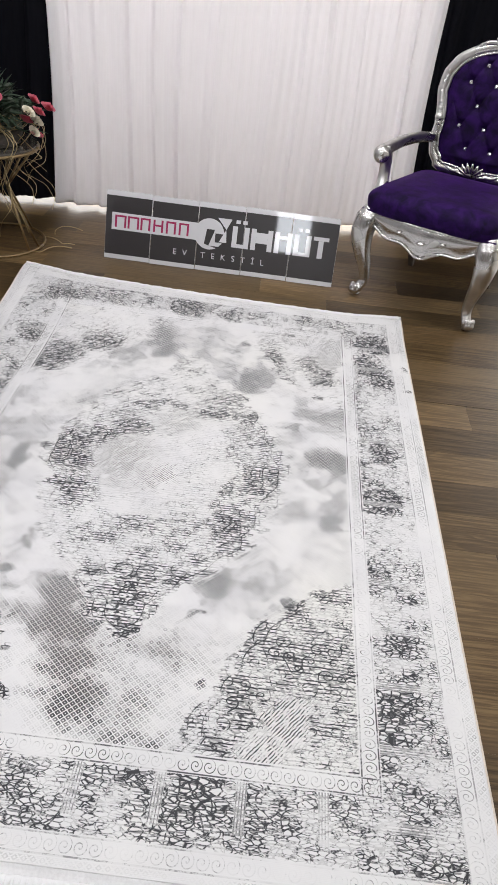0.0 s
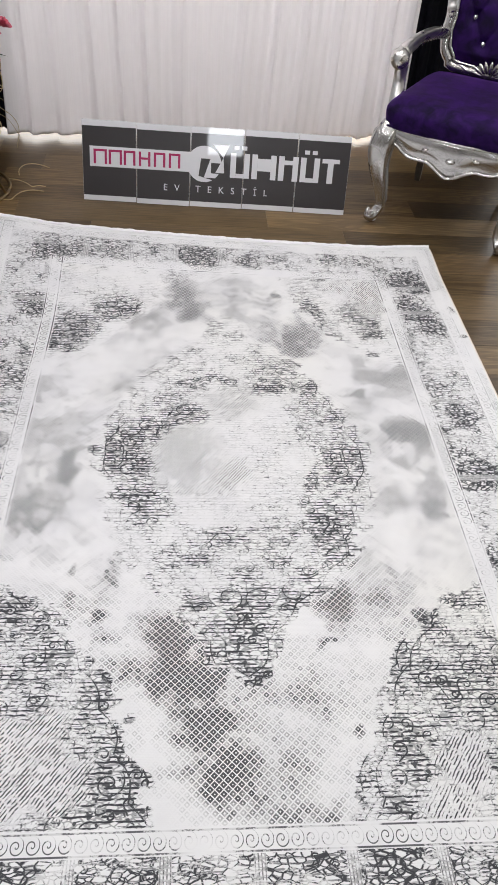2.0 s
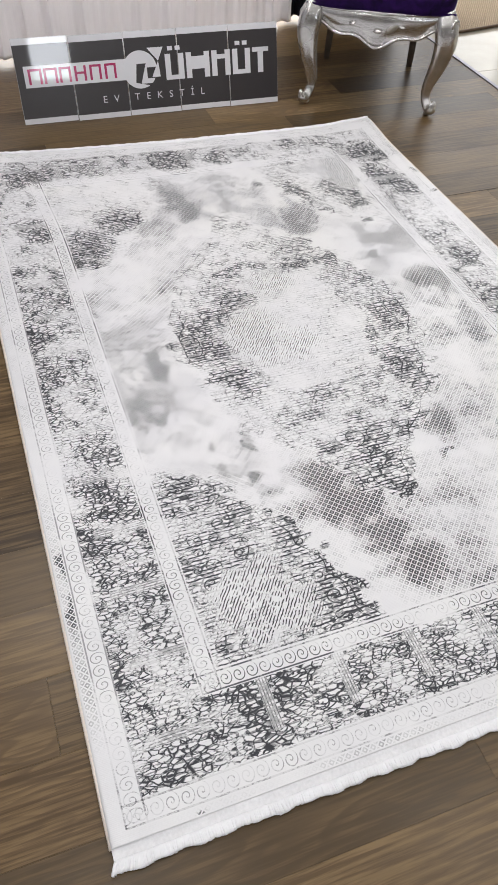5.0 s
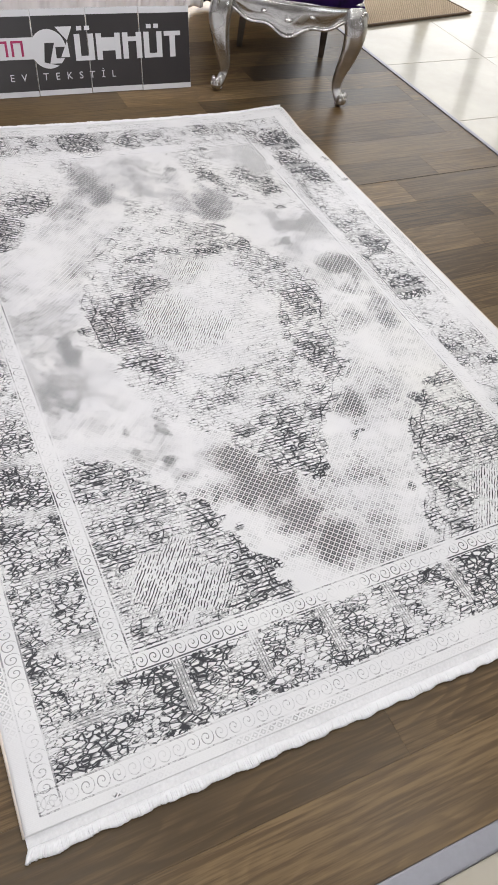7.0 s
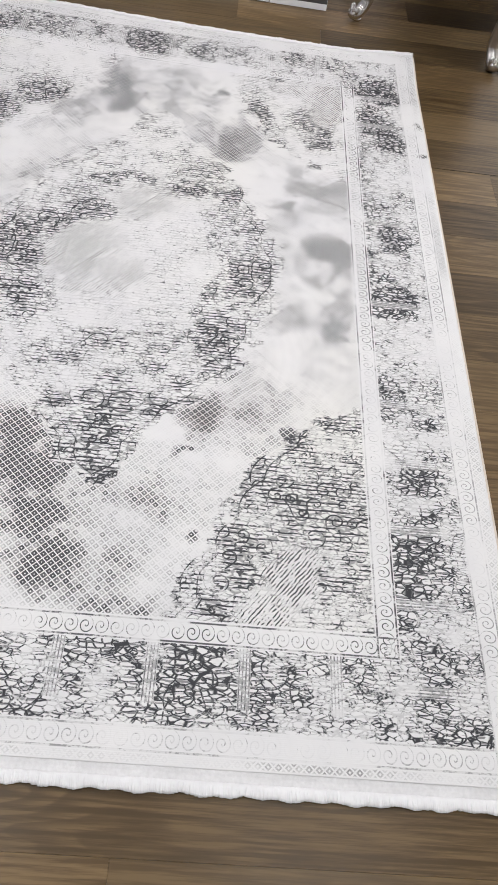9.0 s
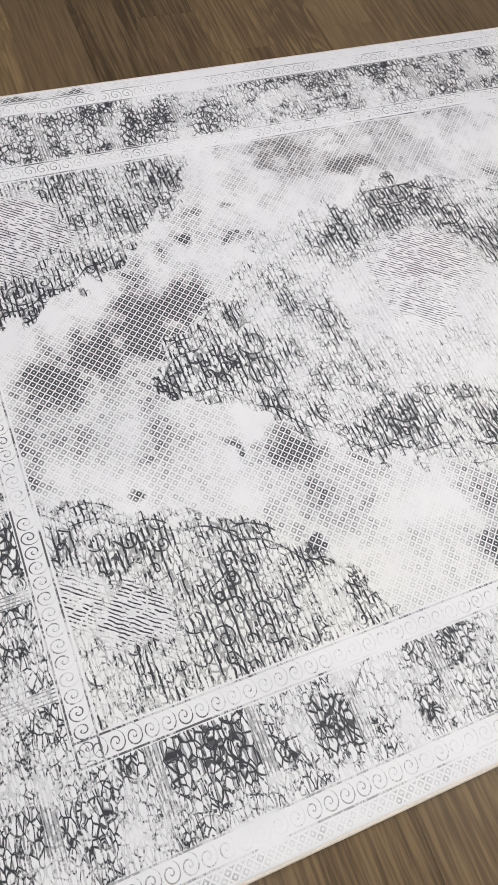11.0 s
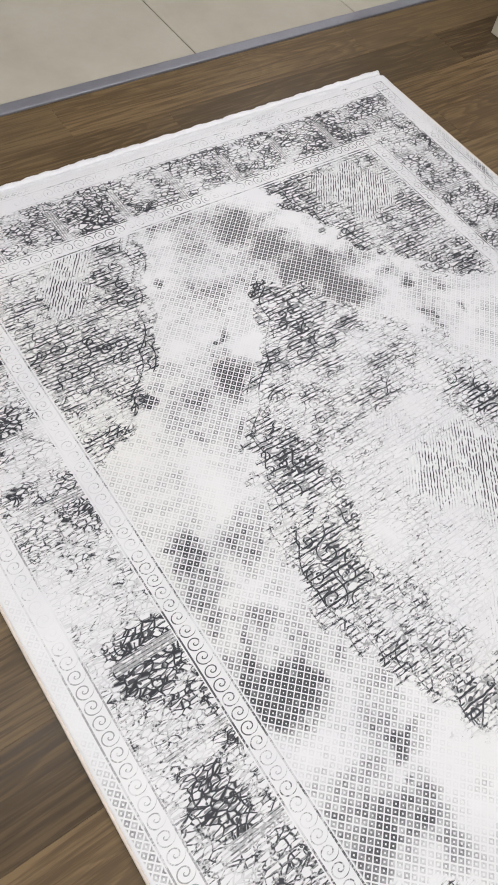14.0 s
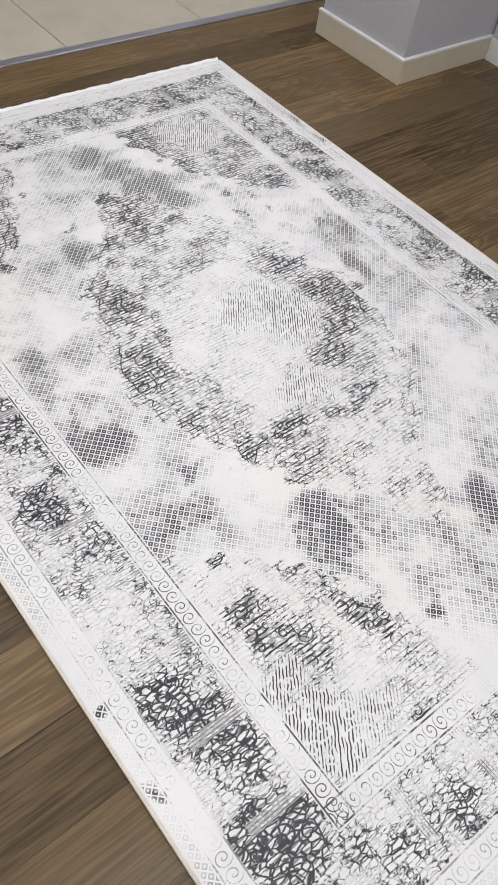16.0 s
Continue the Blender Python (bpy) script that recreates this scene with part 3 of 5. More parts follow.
CORNER_FAR = [(-0.49, 0.56, 0.076, 0.084, 1), (-0.36, 0.68, 0.08, 0.071, 0.85), (-0.5, 0.48, 0.036, 0.04, 1), (0.48, 0.6, 0.04, 0.071, 0.9), (0.44, 0.68, 0.079, 0.101, 0.6), (0.3, 0.7, 0.024, 0.06, 0.85), (0.61, 0.89, 0.083, 0.076, 0.6),
              (0.48, 0.58, 0.043, 0.04, 1), (0.48, 0.62, 0.034, 0.031, 0.9), (0.46, 0.46, 0.026, 0.021, 0.8), (0.48, 0.56, 0.03, 0.031, 1), (0.31, 0.56, 0.048, 0.036, 0.8), (0.29, 0.66, 0.034, 0.031, 0.95), (0.28, 0.7, 0.044, 0.032, 1),
              (0.27, 0.76, 0.03, 0.026, 0.85), (0.38, 1.01, 0.023, 0.018, 0.9), (0.33, 0.95, 0.03, 0.025, 0.6)]
HATCH = [(-0.43, -0.77, 0.06, 0.042, 0.9), (-0.36, -0.83, 0.068, 0.049, 0.95), (-0.42, -0.86, 0.048, 0.038, 0.7), (0.39, -0.82, 0.052, 0.053, 0.85), (0.34, -0.9, 0.048, 0.039, 0.6), (-0.38, -0.77, 0.046, 0.061, 0.9), (-0.43, -0.8, 0.065, 0.061, 0.8),
         (0.5, 0.72, 0.046, 0.037, 0.8), (0.49, 0.81, 0.058, 0.05, 0.9), (0.5, 0.87, 0.046, 0.039, 0.9), (0.39, 0.86, 0.054, 0.046, 0.5)]
BORDER_EAST = [(0.68, 0.94, 0.054, 0.046, 0.95), (0.66, 0.71, 0.063, 0.048, 0.9), (0.47, 0.58, 0.044, 0.056, 0.9), (0.67, 0.18, 0.048, 0.046, 0.8), (0.65, -0.06, 0.057, 0.053, 1), (0.57, 0, 0.034, 0.068, 0.7), (0.66, -0.58, 0.056, 0.038, 0.9),
               (0.64, -0.75, 0.052, 0.059, 1), (0.68, -0.44, 0.057, 0.042, 0.6), (0.66, 0.14, 0.033, 0.035, 1), (0.65, 0.22, 0.039, 0.037, 0.8), (0.68, 0.63, 0.047, 0.037, 0.95), (0.67, 0.68, 0.046, 0.036, 1), (0.62, 0.79, 0.049, 0.042, 0.85),
               (0.65, 0.9, 0.05, 0.045, 1), (0.72, 0.9, 0.038, 0.034, 0.9), (0.63, 0.02, 0.032, 0.032, 0.7)]
BORDER_SOUTH = [(0.24, -0.98, 0.054, 0.031, 1), (0.18, -0.96, 0.029, 0.02, 0.9), (0.23, -1.03, 0.047, 0.033, 0.9), (-0.37, -0.96, 0.054, 0.034, 0.8), (-0.43, -0.97, 0.027, 0.025, 0.8), (-0.23, -0.99, 0.036, 0.033, 0.6), (-0.51, -0.97, 0.051, 0.052, 0.9),
                (-0.47, -1.03, 0.033, 0.031, 0.7), (0.19, -1.02, 0.046, 0.052, 0.8), (0.22, -0.94, 0.032, 0.035, 0.8), (0.03, -1.14, 0.018, 0.017, 0.8), (-0.29, -1.14, 0.013, 0.011, 0.7), (-0.51, -1.02, 0.044, 0.035, 1), (-0.44, -1.01, 0.027, 0.052, 0.85),
                (-0.53, -0.96, 0.039, 0.022, 0.9), (-0.5, -1.07, 0.024, 0.019, 0.8)]
BORDER_WEST = [(-0.72, -0.56, 0.036, 0.063, 0.9), (-0.69, -0.65, 0.035, 0.046, 0.8), (-0.66, -0.41, 0.054, 0.038, 0.75), (-0.64, -0.49, 0.059, 0.036, 0.8), (-0.72, -0.87, 0.035, 0.028, 0.9), (-0.73, -0.8, 0.02, 0.018, 0.9), (-0.73, 0.19, 0.037, 0.06, 0.8),
               (-0.74, -0.11, 0.033, 0.05, 0.8), (-0.62, 0.69, 0.069, 0.083, 0.7), (-0.7, -0.71, 0.037, 0.032, 0.6), (-0.71, -0.59, 0.072, 0.052, 0.9), (-0.76, -0.49, 0.054, 0.041, 0.7), (-0.73, -0.85, 0.056, 0.038, 0.8), (-0.71, -0.03, 0.076, 0.048, 0.7),
               (-0.72, 0.16, 0.061, 0.044, 0.9), (-0.81, -0.05, 0.055, 0.035, 0.6)]
BORDER_NORTH = [(-0.07, 1.02, 0.09, 0.088, 0.85), (0.11, 1.01, 0.071, 0.072, 0.7), (-0.6, 0.99, 0.115, 0.079, 0.7), (-0.49, 0.99, 0.058, 0.071, 0.6), (0.65, 0.91, 0.046, 0.039, 0.95), (0.37, 1.04, 0.063, 0.058, 0.5), (0.52, 1.05, 0.085, 0.058, 0.5)]
OUTER_DARK = [(-0.77, -0.69, 0.02, 0.062, 0.9), (-0.75, -0.8, 0.017, 0.056, 0.7), (-0.78, -0.6, 0.016, 0.054, 0.9), (-0.66, -1.15, 0.026, 0.013, 0.8), (-0.47, -1.12, 0.027, 0.014, 0.6), (0.77, 0.58, 0.013, 0.014, 1), (0.77, 0.73, 0.014, 0.013, 0.9)]


def build_rug():
    rug = holder("rug")
    nx, ny = 641, 925
    gx, gy = np.linspace(-0.8, 0.8, nx), np.linspace(-1.156, 1.156, ny)
    x, y = np.meshgrid(gx, gy)
    au, av = np.abs(x), np.abs(y)
    quarter = curl_distance(nx // 2 + 1, ny // 2 + 1)
    half = np.concatenate((quarter[:, :0:-1], quarter), 1)
    curls = np.concatenate((half[:0:-1], half), 0)
    n1, n2, n3 = fractal(x, y, 7, 3), fractal(x, y, 16, 9), fractal(x, y, 34, 11, 3)
    wx, wy = x + 0.07 * (n1 - 0.5) + 0.05 * (fractal(x, y, 22, 15) - 0.5), y + 0.07 * (n2 - 0.5) + 0.05 * (fractal(x, y, 20, 16) - 0.5)
    inside = smooth(0.545 - au, 0.0, 0.004) * smooth(0.917 - av, 0.0, 0.004)
    # the central medallion with its pendants, and the corner pieces
    medal = smooth(np.interp(av, MEDAL_V, MEDAL_U) + 0.014 * np.abs(np.sin(av * 34)) + 0.10 * (n3 - 0.5) - au, -0.012, 0.012) * smooth(0.66 - av, 0, 0.004)
    inner = smooth(1 - np.hypot(x / 0.20, y / 0.26) + 0.06 * np.cos(6 * np.arctan2(y, x)), -0.03, 0.03)
    corner = smooth(au - np.interp(av, CORNER_V, CORNER_U) + 0.016 * np.abs(np.sin(av * 36)) + 0.10 * (n3 - 0.5), -0.012, 0.012) * smooth(av, 0.405, 0.41)
    field = np.clip(1 - np.maximum(medal, corner), 0, 1)
    # wear: slow clouds times small rubbed patches
    cloud = 0.6 * fractal(x, y, 5, 33) + 0.4 * n2
    worn = smooth(cloud, 0.36, 0.60)
    fine = 0.5 * n3 + 0.5 * fractal(x, y, 60, 71, 3)
    ragged = 0.5 * n2 + 0.5 * fine
    lattice = np.maximum(stains(wx, wy, LATTICE_NEAR, LATTICE_MIDDLE), (0.26 + 0.26 * smooth(fractal(x, y, 4.5, 21), 0.42, 0.62)) * (0.45 + 0.55 * smooth(0.5 * cloud + 0.5 * n1, 0.36, 0.50)))
    lattice = np.maximum(np.maximum(lattice * (1 + 2.6 * (ragged - 0.5)), 0) * field, stains(wx, wy, SPOTS) * (1 - medal) * (0.2 + 1.6 * fine)) * inside
    shade = 0.37 + 0.12 * worn - 0.12 * smooth(y, 0.1, 0.5) + 0.12 * smooth(-y, 0.3, 0.6)
    hatch = np.maximum(stains(wx, wy, HATCH) * corner, stains(wx, wy, CENTRE) * 0.75 * medal) * inside
    leaf = np.maximum(stains(wx, wy, MEDALLION), shade * (1 - 0.42 * inner)) * medal
    leaf = np.maximum(leaf, np.maximum(stains(wx, wy, CORNER_NEAR, CORNER_FAR), shade - 0.02) * corner) * inside
    leaf = leaf * (1 + 2.2 * (ragged - 0.5)) * (1 - 0.6 * smooth(hatch + 1.2 * (fine - 0.5), 0.25, 0.6))
    main = np.clip(smooth(au, 0.585, 0.588) * (1 - smooth(au, 0.731, 0.734)) * (1 - smooth(av, 1.094, 1.097))
                   + smooth(av, 0.958, 0.961) * (1 - smooth(av, 1.094, 1.097)) * (1 - smooth(au, 0.731, 0.734)), 0, 1)
    dark_edge = stains(wx, wy, BORDER_EAST, BORDER_SOUTH, BORDER_WEST, BORDER_NORTH)
    general = 0.35 + 0.12 * worn + 0.13 * smooth(-y, 0.4, 0.95) - 0.08 * smooth(x, 0.66, 0.72)
    border = np.maximum(dark_edge, general) * (1 + 2.2 * (ragged - 0.5)) * main
    outer = stains(wx, wy, OUTER_DARK)
    rim = np.clip(smooth(au, 0.772, 0.774) + smooth(av, 1.138, 1.14), 0, 1) * smooth(0.795 - au, 0, 0.003) * smooth(1.153 - av, 0, 0.002)
    lattice = np.maximum(lattice, rim * np.maximum(outer, np.clip(0.26 + 0.9 * (fractal(x, y, 5, 60) - 0.5), 0.08, 0.6)))
    near_dark = np.maximum(np.maximum(dark_edge, outer), stains(wx, wy, CORNER_NEAR, CORNER_FAR, HATCH) * 0.9)
    scrolls = np.clip(0.34 + 0.7 * (n1 - 0.5) + 0.65 * smooth(near_dark, 0.35, 0.8) + 0.8 * (ragged - 0.5), 0.05, 1)
    cream = np.clip(2.4 * (fractal(x, y, 2.6, 77) - 0.46), 0, 1) * inside * (1 - smooth(lattice, 0.3, 0.6))
    # the cloth lies a little askew at its far end, with lifted corners and slight waves
    far = smooth(y, 0.55, 1.16)
    left = (0.8 - x) / 1.6
    px = x - 0.04 * far * left ** 2
    py = y + 0.115 * far * left ** 2.2
    lift = 0.014 * smooth(y, 0.95, 1.16) * smooth(np.abs(x), 0.55, 0.8) + 0.004 * smooth(-y, 1.0, 1.16) * smooth(-x, 0.6, 0.8)
    pz = 0.011 + lift + 0.0016 * (fractal(x, y, 3, 90) - 0.5)
    edge = np.minimum(0.8 - np.abs(x), 0.02)
    pz = pz - 0.004 * np.exp(-edge / 0.003)
    me = bpy.data.meshes.new("woven_top")
    verts = np.stack((px, py, pz), -1).reshape(-1, 3)
    idx = np.arange(nx * ny).reshape(ny, nx)
    quads = np.stack((idx[:-1, :-1], idx[:-1, 1:], idx[1:, 1:], idx[1:, :-1]), -1).reshape(-1, 4)
    rimline = np.concatenate((idx[0, :], idx[1:, -1], idx[-1, -2::-1], idx[-2:0:-1, 0]))
    low = verts[rimline].copy()
    low[:, 2] = np.maximum(low[:, 2] - 0.0095, 0.0008)
    start = len(verts)
    m = len(rimline)
    lowi = start + np.arange(m)
    skirt = np.stack((rimline, lowi, np.roll(lowi, -1), np.roll(rimline, -1)), -1)
    allv, allf = np.concatenate((verts, low)), np.concatenate((quads, skirt))
    me.vertices.add(len(allv))
    me.vertices.foreach_set("co", allv.ravel())
    me.loops.add(allf.size)
    me.loops.foreach_set("vertex_index", allf.ravel().astype(np.int32))
    me.polygons.add(len(allf))
    me.polygons.foreach_set("loop_start", np.arange(0, allf.size, 4, dtype=np.int32))
    me.update(calc_edges=True)
    me.shade_smooth()

    def store(name, a, b, c):
        vals = np.stack((a, b, c), -1).reshape(-1, 3)
        vals = np.concatenate((vals, vals[rimline] * (1.0 if name == "flat" else 0.0)))
        me.attributes.new(name, "FLOAT_VECTOR", "POINT").data.foreach_set("vector", vals.ravel())

    store("flat", x, y, curls)
    store("field_ink", lattice, leaf, hatch)
    store("edge_ink", border, scrolls, cream)
    me.materials.append(PILE)
    pile = new("woven_top", me)
    pile.parent = rug
    pile["label"] = "white pile with worn charcoal medallion, lattice and scroll borders"

    def place(a, b):
        f = float(smooth(np.array(b), 0.55, 1.16))
        l = (0.8 - a) / 1.6
        z = 0.008 + 0.013 * float(smooth(np.array(b), 0.95, 1.16)) * float(smooth(np.array(abs(a)), 0.55, 0.8))
        return Vector((a - 0.04 * f * l ** 2, b + 0.115 * f * l ** 2.2, z))

    for s in (-1, 1):
        bm = bmesh.new()
        line = [place(s * 0.8, q) for q in np.linspace(-1.155, 1.155, 60)]
        tube(bm, [(p.x + s * 0.001, p.y, p.z - 0.002, 0.0032) for p in line], 6, 1)
        part("stitched_edge", bm, SERGE, rug, "peach overlock stitching")
    rnd = random.Random(5)
    for sign in (-1, 1):
        def tape_at(a, k, s=sign):
            p = place(a, s * 1.156)
            return (p.x, p.y + s * (k * 0.020 - 0.001), p.z + 0.0015 * math.sin(k * math.pi * 4) * 0.3 + (0.002 if k < 0.5 else 0.001) - 0.004 * k + 0.0006 * math.sin(a * 700))
        sheet("woven_tape", np.linspace(-0.8, 0.8, 401), np.linspace(0, 1, 7), tape_at, TAPE, rug, "white woven end tape")
        bm = bmesh.new()
        count = 900
        for i in range(count):
            a = -0.798 + 1.596 * (i + rnd.random() * 0.6) / count
            p = place(a, sign * 1.156)
            clump = math.sin(a * 55 + sign) * 0.5 + math.sin(a * 131) * 0.5
            ln = 0.018 + 0.002 * rnd.random() + 0.003 * clump
            lean = 0.003 * clump + 0.001 * (rnd.random() - 0.5) + 0.010 * smooth(np.array(abs(a)), 0.72, 0.8) * (1 if a > 0 else -1)
            r = 0.0027
            y0 = p.y + sign * 0.017
            h = 0.003 + 0.004 * rnd.random()
            tube(bm, [(p.x, y0, p.z - 0.002, r), (p.x + lean * 0.5, y0 + sign * ln * 0.55, max(0.003, p.z - 0.004 + h * 0.5), r * 1.15), (p.x + lean, y0 + sign * ln, 0.0025 + h * 0.3, r * 1.0)], 5, 2)
        f = part("fringe", bm, FRINGE, rug, "white cotton fringe")
        f["kind"] = "stuff"
    tagged(rug, "large white and charcoal distressed medallion rug with white fringes", "rug")


build_rug()


# ---- curtains ----
def curtain_line(x):
    return 2.125 + 0.115 * (x + 0.66)


def curtain(name, x0, x1, back, folds, depth, z0, material, label, seed):
    rnd = random.Random(seed)
    ph = [rnd.uniform(0, 6.28) for _ in range(4)]
    span = x1 - x0

    def at(s, z):
        q = s / span
        turn = folds * q + ph[0] + 0.5 * math.sin(7 * q + ph[1]) + 0.22 * math.sin(19 * q + ph[2])
        saw = turn % 1.0
        w = 2 * (saw / 0.8 if saw < 0.8 else (1 - saw) / 0.2) - 1
        w = w * (0.7 + 0.3 * math.sin(3.1 * math.floor(turn))) + 0.12 * math.sin(2 * math.pi * folds * 3.1 * q + ph[3])
        sway = 0.012 * math.sin(3 * z + 9 * q + ph[1])
        xx = x0 + s + sway
        bottom = 0.003 * math.sin(40 * q + ph[2]) if z < z0 + 0.02 else 0
        return (xx, curtain_line(xx) + back + depth * w * (0.75 + 0.25 * math.cos(z * 1.3)), z + bottom)

    ob = sheet(name, np.linspace(0, span, int(span * 170)), np.concatenate((np.linspace(z0, z0 + 0.05, 4)[:-1], np.linspace(z0 + 0.05, CEIL - 0.02, 26))), at, material)
    mod = ob.modifiers.new("cloth", "SOLIDIFY")
    mod.thickness = 0.0015
    return tagged(ob, label, "curtain")


curtain("white_curtain", -0.945, 0.905, 0.0, 13, 0.027, 0.020, SHEER, "white pleated full-length curtain hanging just above the floor", 2)
curtain("black_curtain", -1.84, -0.90, 0.06, 9, 0.024, 0.018, BLACK, "black pleated curtain behind the flower table", 3)
curtain("black_curtain", 0.86, 1.62, 0.06, 8, 0.024, 0.018, BLACK, "black pleated curtain behind the silver armchair", 4)


# ---- sign of five clear sheets ----
def build_sign():
    sign = holder("shop_sign", pose(-0.545, 1.484, 0.003, -15.5, 0, -1.9))
    W, H, T = 1.057, 0.300, 0.004
    each = W / 5

    def flat(name, u0, u1, w0, w1, lift, mat, label="", parent=sign):
        return slab(name, u0 * W, u1 * W, -lift - 0.0006, -lift + 0.0002, H * (1 - w1), H * (1 - w0), mat, parent, 0.0, label)

    for i in range(5):
        x0, x1 = i * each + 0.0012, (i + 1) * each - 0.0012
        dz = (0.0015, -0.001, 0.0, 0.001, 0.0)[i]
        panel = slab("acrylic_sheet", x0, x1, 0.0, T, dz + 0.001, H + dz, ACRYLIC, sign, 0.0008, "clear acrylic sheet with printed insert")
        slab("print_ground", x0 + 0.001, x1 - 0.001, -0.0012, -0.0004, H * 0.07 + dz, H * 0.925 + dz, SIGN_DARK, panel, 0, "charcoal printed ground")
        slab("print_margin", x0 + 0.001, x1 - 0.001, -0.0012, -0.0004, H * 0.925 + dz + 0.0003, H - 0.0008 + dz, SIGN_WHITE, panel, 0, "white margin")
        slab("print_margin", x0 + 0.001, x1 - 0.001, -0.0012, -0.0004, 0.0015 + dz, H * 0.07 + dz - 0.0003, SIGN_WHITE, panel, 0, "white margin")
    flat("white_band", 0.028, 0.40, 0.31, 0.56, 0.0018, SIGN_WHITE)
    # lettering of the name, as plain bars
    for k in range(6):
        u = 0.042 + k * 0.0555
        bw = 0.049 if k in (0, 1) else 0.043
        flat("crimson_bar", u, u + 0.0085, 0.345, 0.525, 0.0024, SIGN_RED)
        flat("crimson_bar", u + bw - 0.0085, u + bw, 0.345, 0.525, 0.0024, SIGN_RED)
        flat("crimson_bar", u + 0.0086, u + bw - 0.0086, 0.345 + (0.0 if k != 3 else 0.07), 0.372 + (0.0 if k != 3 else 0.07), 0.0024, SIGN_RED)
    bm = bmesh.new()
    bmesh.ops.create_cone(bm, cap_ends=True, segments=48, radius1=0.068, radius2=0.068, depth=0.0008, matrix=pose(0.452 * W, -0.0024, H * 0.55, 90, 0, 0))
    part("round_emblem", bm, SIGN_WHITE, sign, "white round emblem", smooth=False)
    for pts in (((0.40, 0.42), (0.50, 0.42), (0.425, 0.60), (0.50, 0.60), (0.50, 0.52), (0.54, 0.30)),):
        bm = bmesh.new()
        poly = ((0.44, 0.38), (0.475, 0.38), (0.452, 0.62), (0.53, 0.62), (0.53, 0.68), (0.432, 0.60))
        vs = [bm.verts.new((a * W, -0.0032, H * (1 - b))) for a, b in poly]
        bm.faces.new(vs)
        part("emblem_stroke", bm, SIGN_DARK, sign, "", smooth=False)
    flat("emblem_stroke", 0.478, 0.535, 0.43, 0.56, 0.0032, SIGN_DARK)
    bm = bmesh.new()
    for tri in (((0.483, 0.20), (0.545, 0.20), (0.523, 0.36)), ((0.523, 0.36), (0.528, 0.55), (0.495, 0.55))):
        bm.faces.new([bm.verts.new((a * W, -0.0040, H * (1 - b))) for a, b in tri])
    part("emblem_wedge", bm, SIGN_WHITE, sign, "", smooth=False)
    widths = (0.072, 0.092, 0.074, 0.072, 0.066)
    u = 0.550
    for k, bw in enumerate(widths):
        if k == 4:
            flat("white_bar", u, u + bw, 0.29, 0.345, 0.0018, SIGN_WHITE)
            flat("white_bar", u + bw / 2 - 0.011, u + bw / 2 + 0.011, 0.3455, 0.60, 0.0018, SIGN_WHITE)
        else:
            flat("white_bar", u, u + 0.021, 0.29, 0.60, 0.0018, SIGN_WHITE)
            flat("white_bar", u + bw - 0.021, u + bw, 0.29, 0.60, 0.0018, SIGN_WHITE)
            w0 = 0.545 if k in (0, 3) else 0.34
            flat("white_bar", u + 0.0211, u + bw - 0.0211, w0, w0 + 0.055 + (0.10 if k == 1 else 0), 0.0018, SIGN_WHITE)
            if k in (0, 3):
                flat("white_bar", u + 0.012, u + 0.031, 0.20, 0.25, 0.0018, SIGN_WHITE)
                flat("white_bar", u + bw - 0.031, u + bw - 0.012, 0.20, 0.25, 0.0018, SIGN_WHITE)
        u += bw + 0.009
    text = bpy.data.curves.new("lettering", "FONT")
    text.body, text.size, text.space_character, text.extrude = "EV TEKSTİL", 0.036, 2.45, 0.0004
    text.align_x = "LEFT"
    t = new("lettering", text)
    t.data.materials.append(SIGN_WHITE)
    t.parent = sign
    t.matrix_local = pose(0.30 * W, -0.0022, H * 0.19, 90, 0, 0)
    t["label"] = "white spaced lettering"
    tagged(sign, "charcoal shop sign of five upright acrylic sheets on the floor", "sign")


build_sign()


# ---- silver armchair ----
def back_half(z):
    """Half-width of the backrest outline at a height, in metres."""
    zs = (0.50, 0.556, 0.612, 0.668, 0.733, 0.808, 0.873, 0.930, 0.968, 0.992)
    ws = (0.150, 0.196, 0.208, 0.203, 0.212, 0.230, 0.222, 0.185, 0.125, 0.05)
    return float(np.interp(z, zs, ws))


def back_y(z):
    return 0.225 + 0.16 * (z - 0.45)


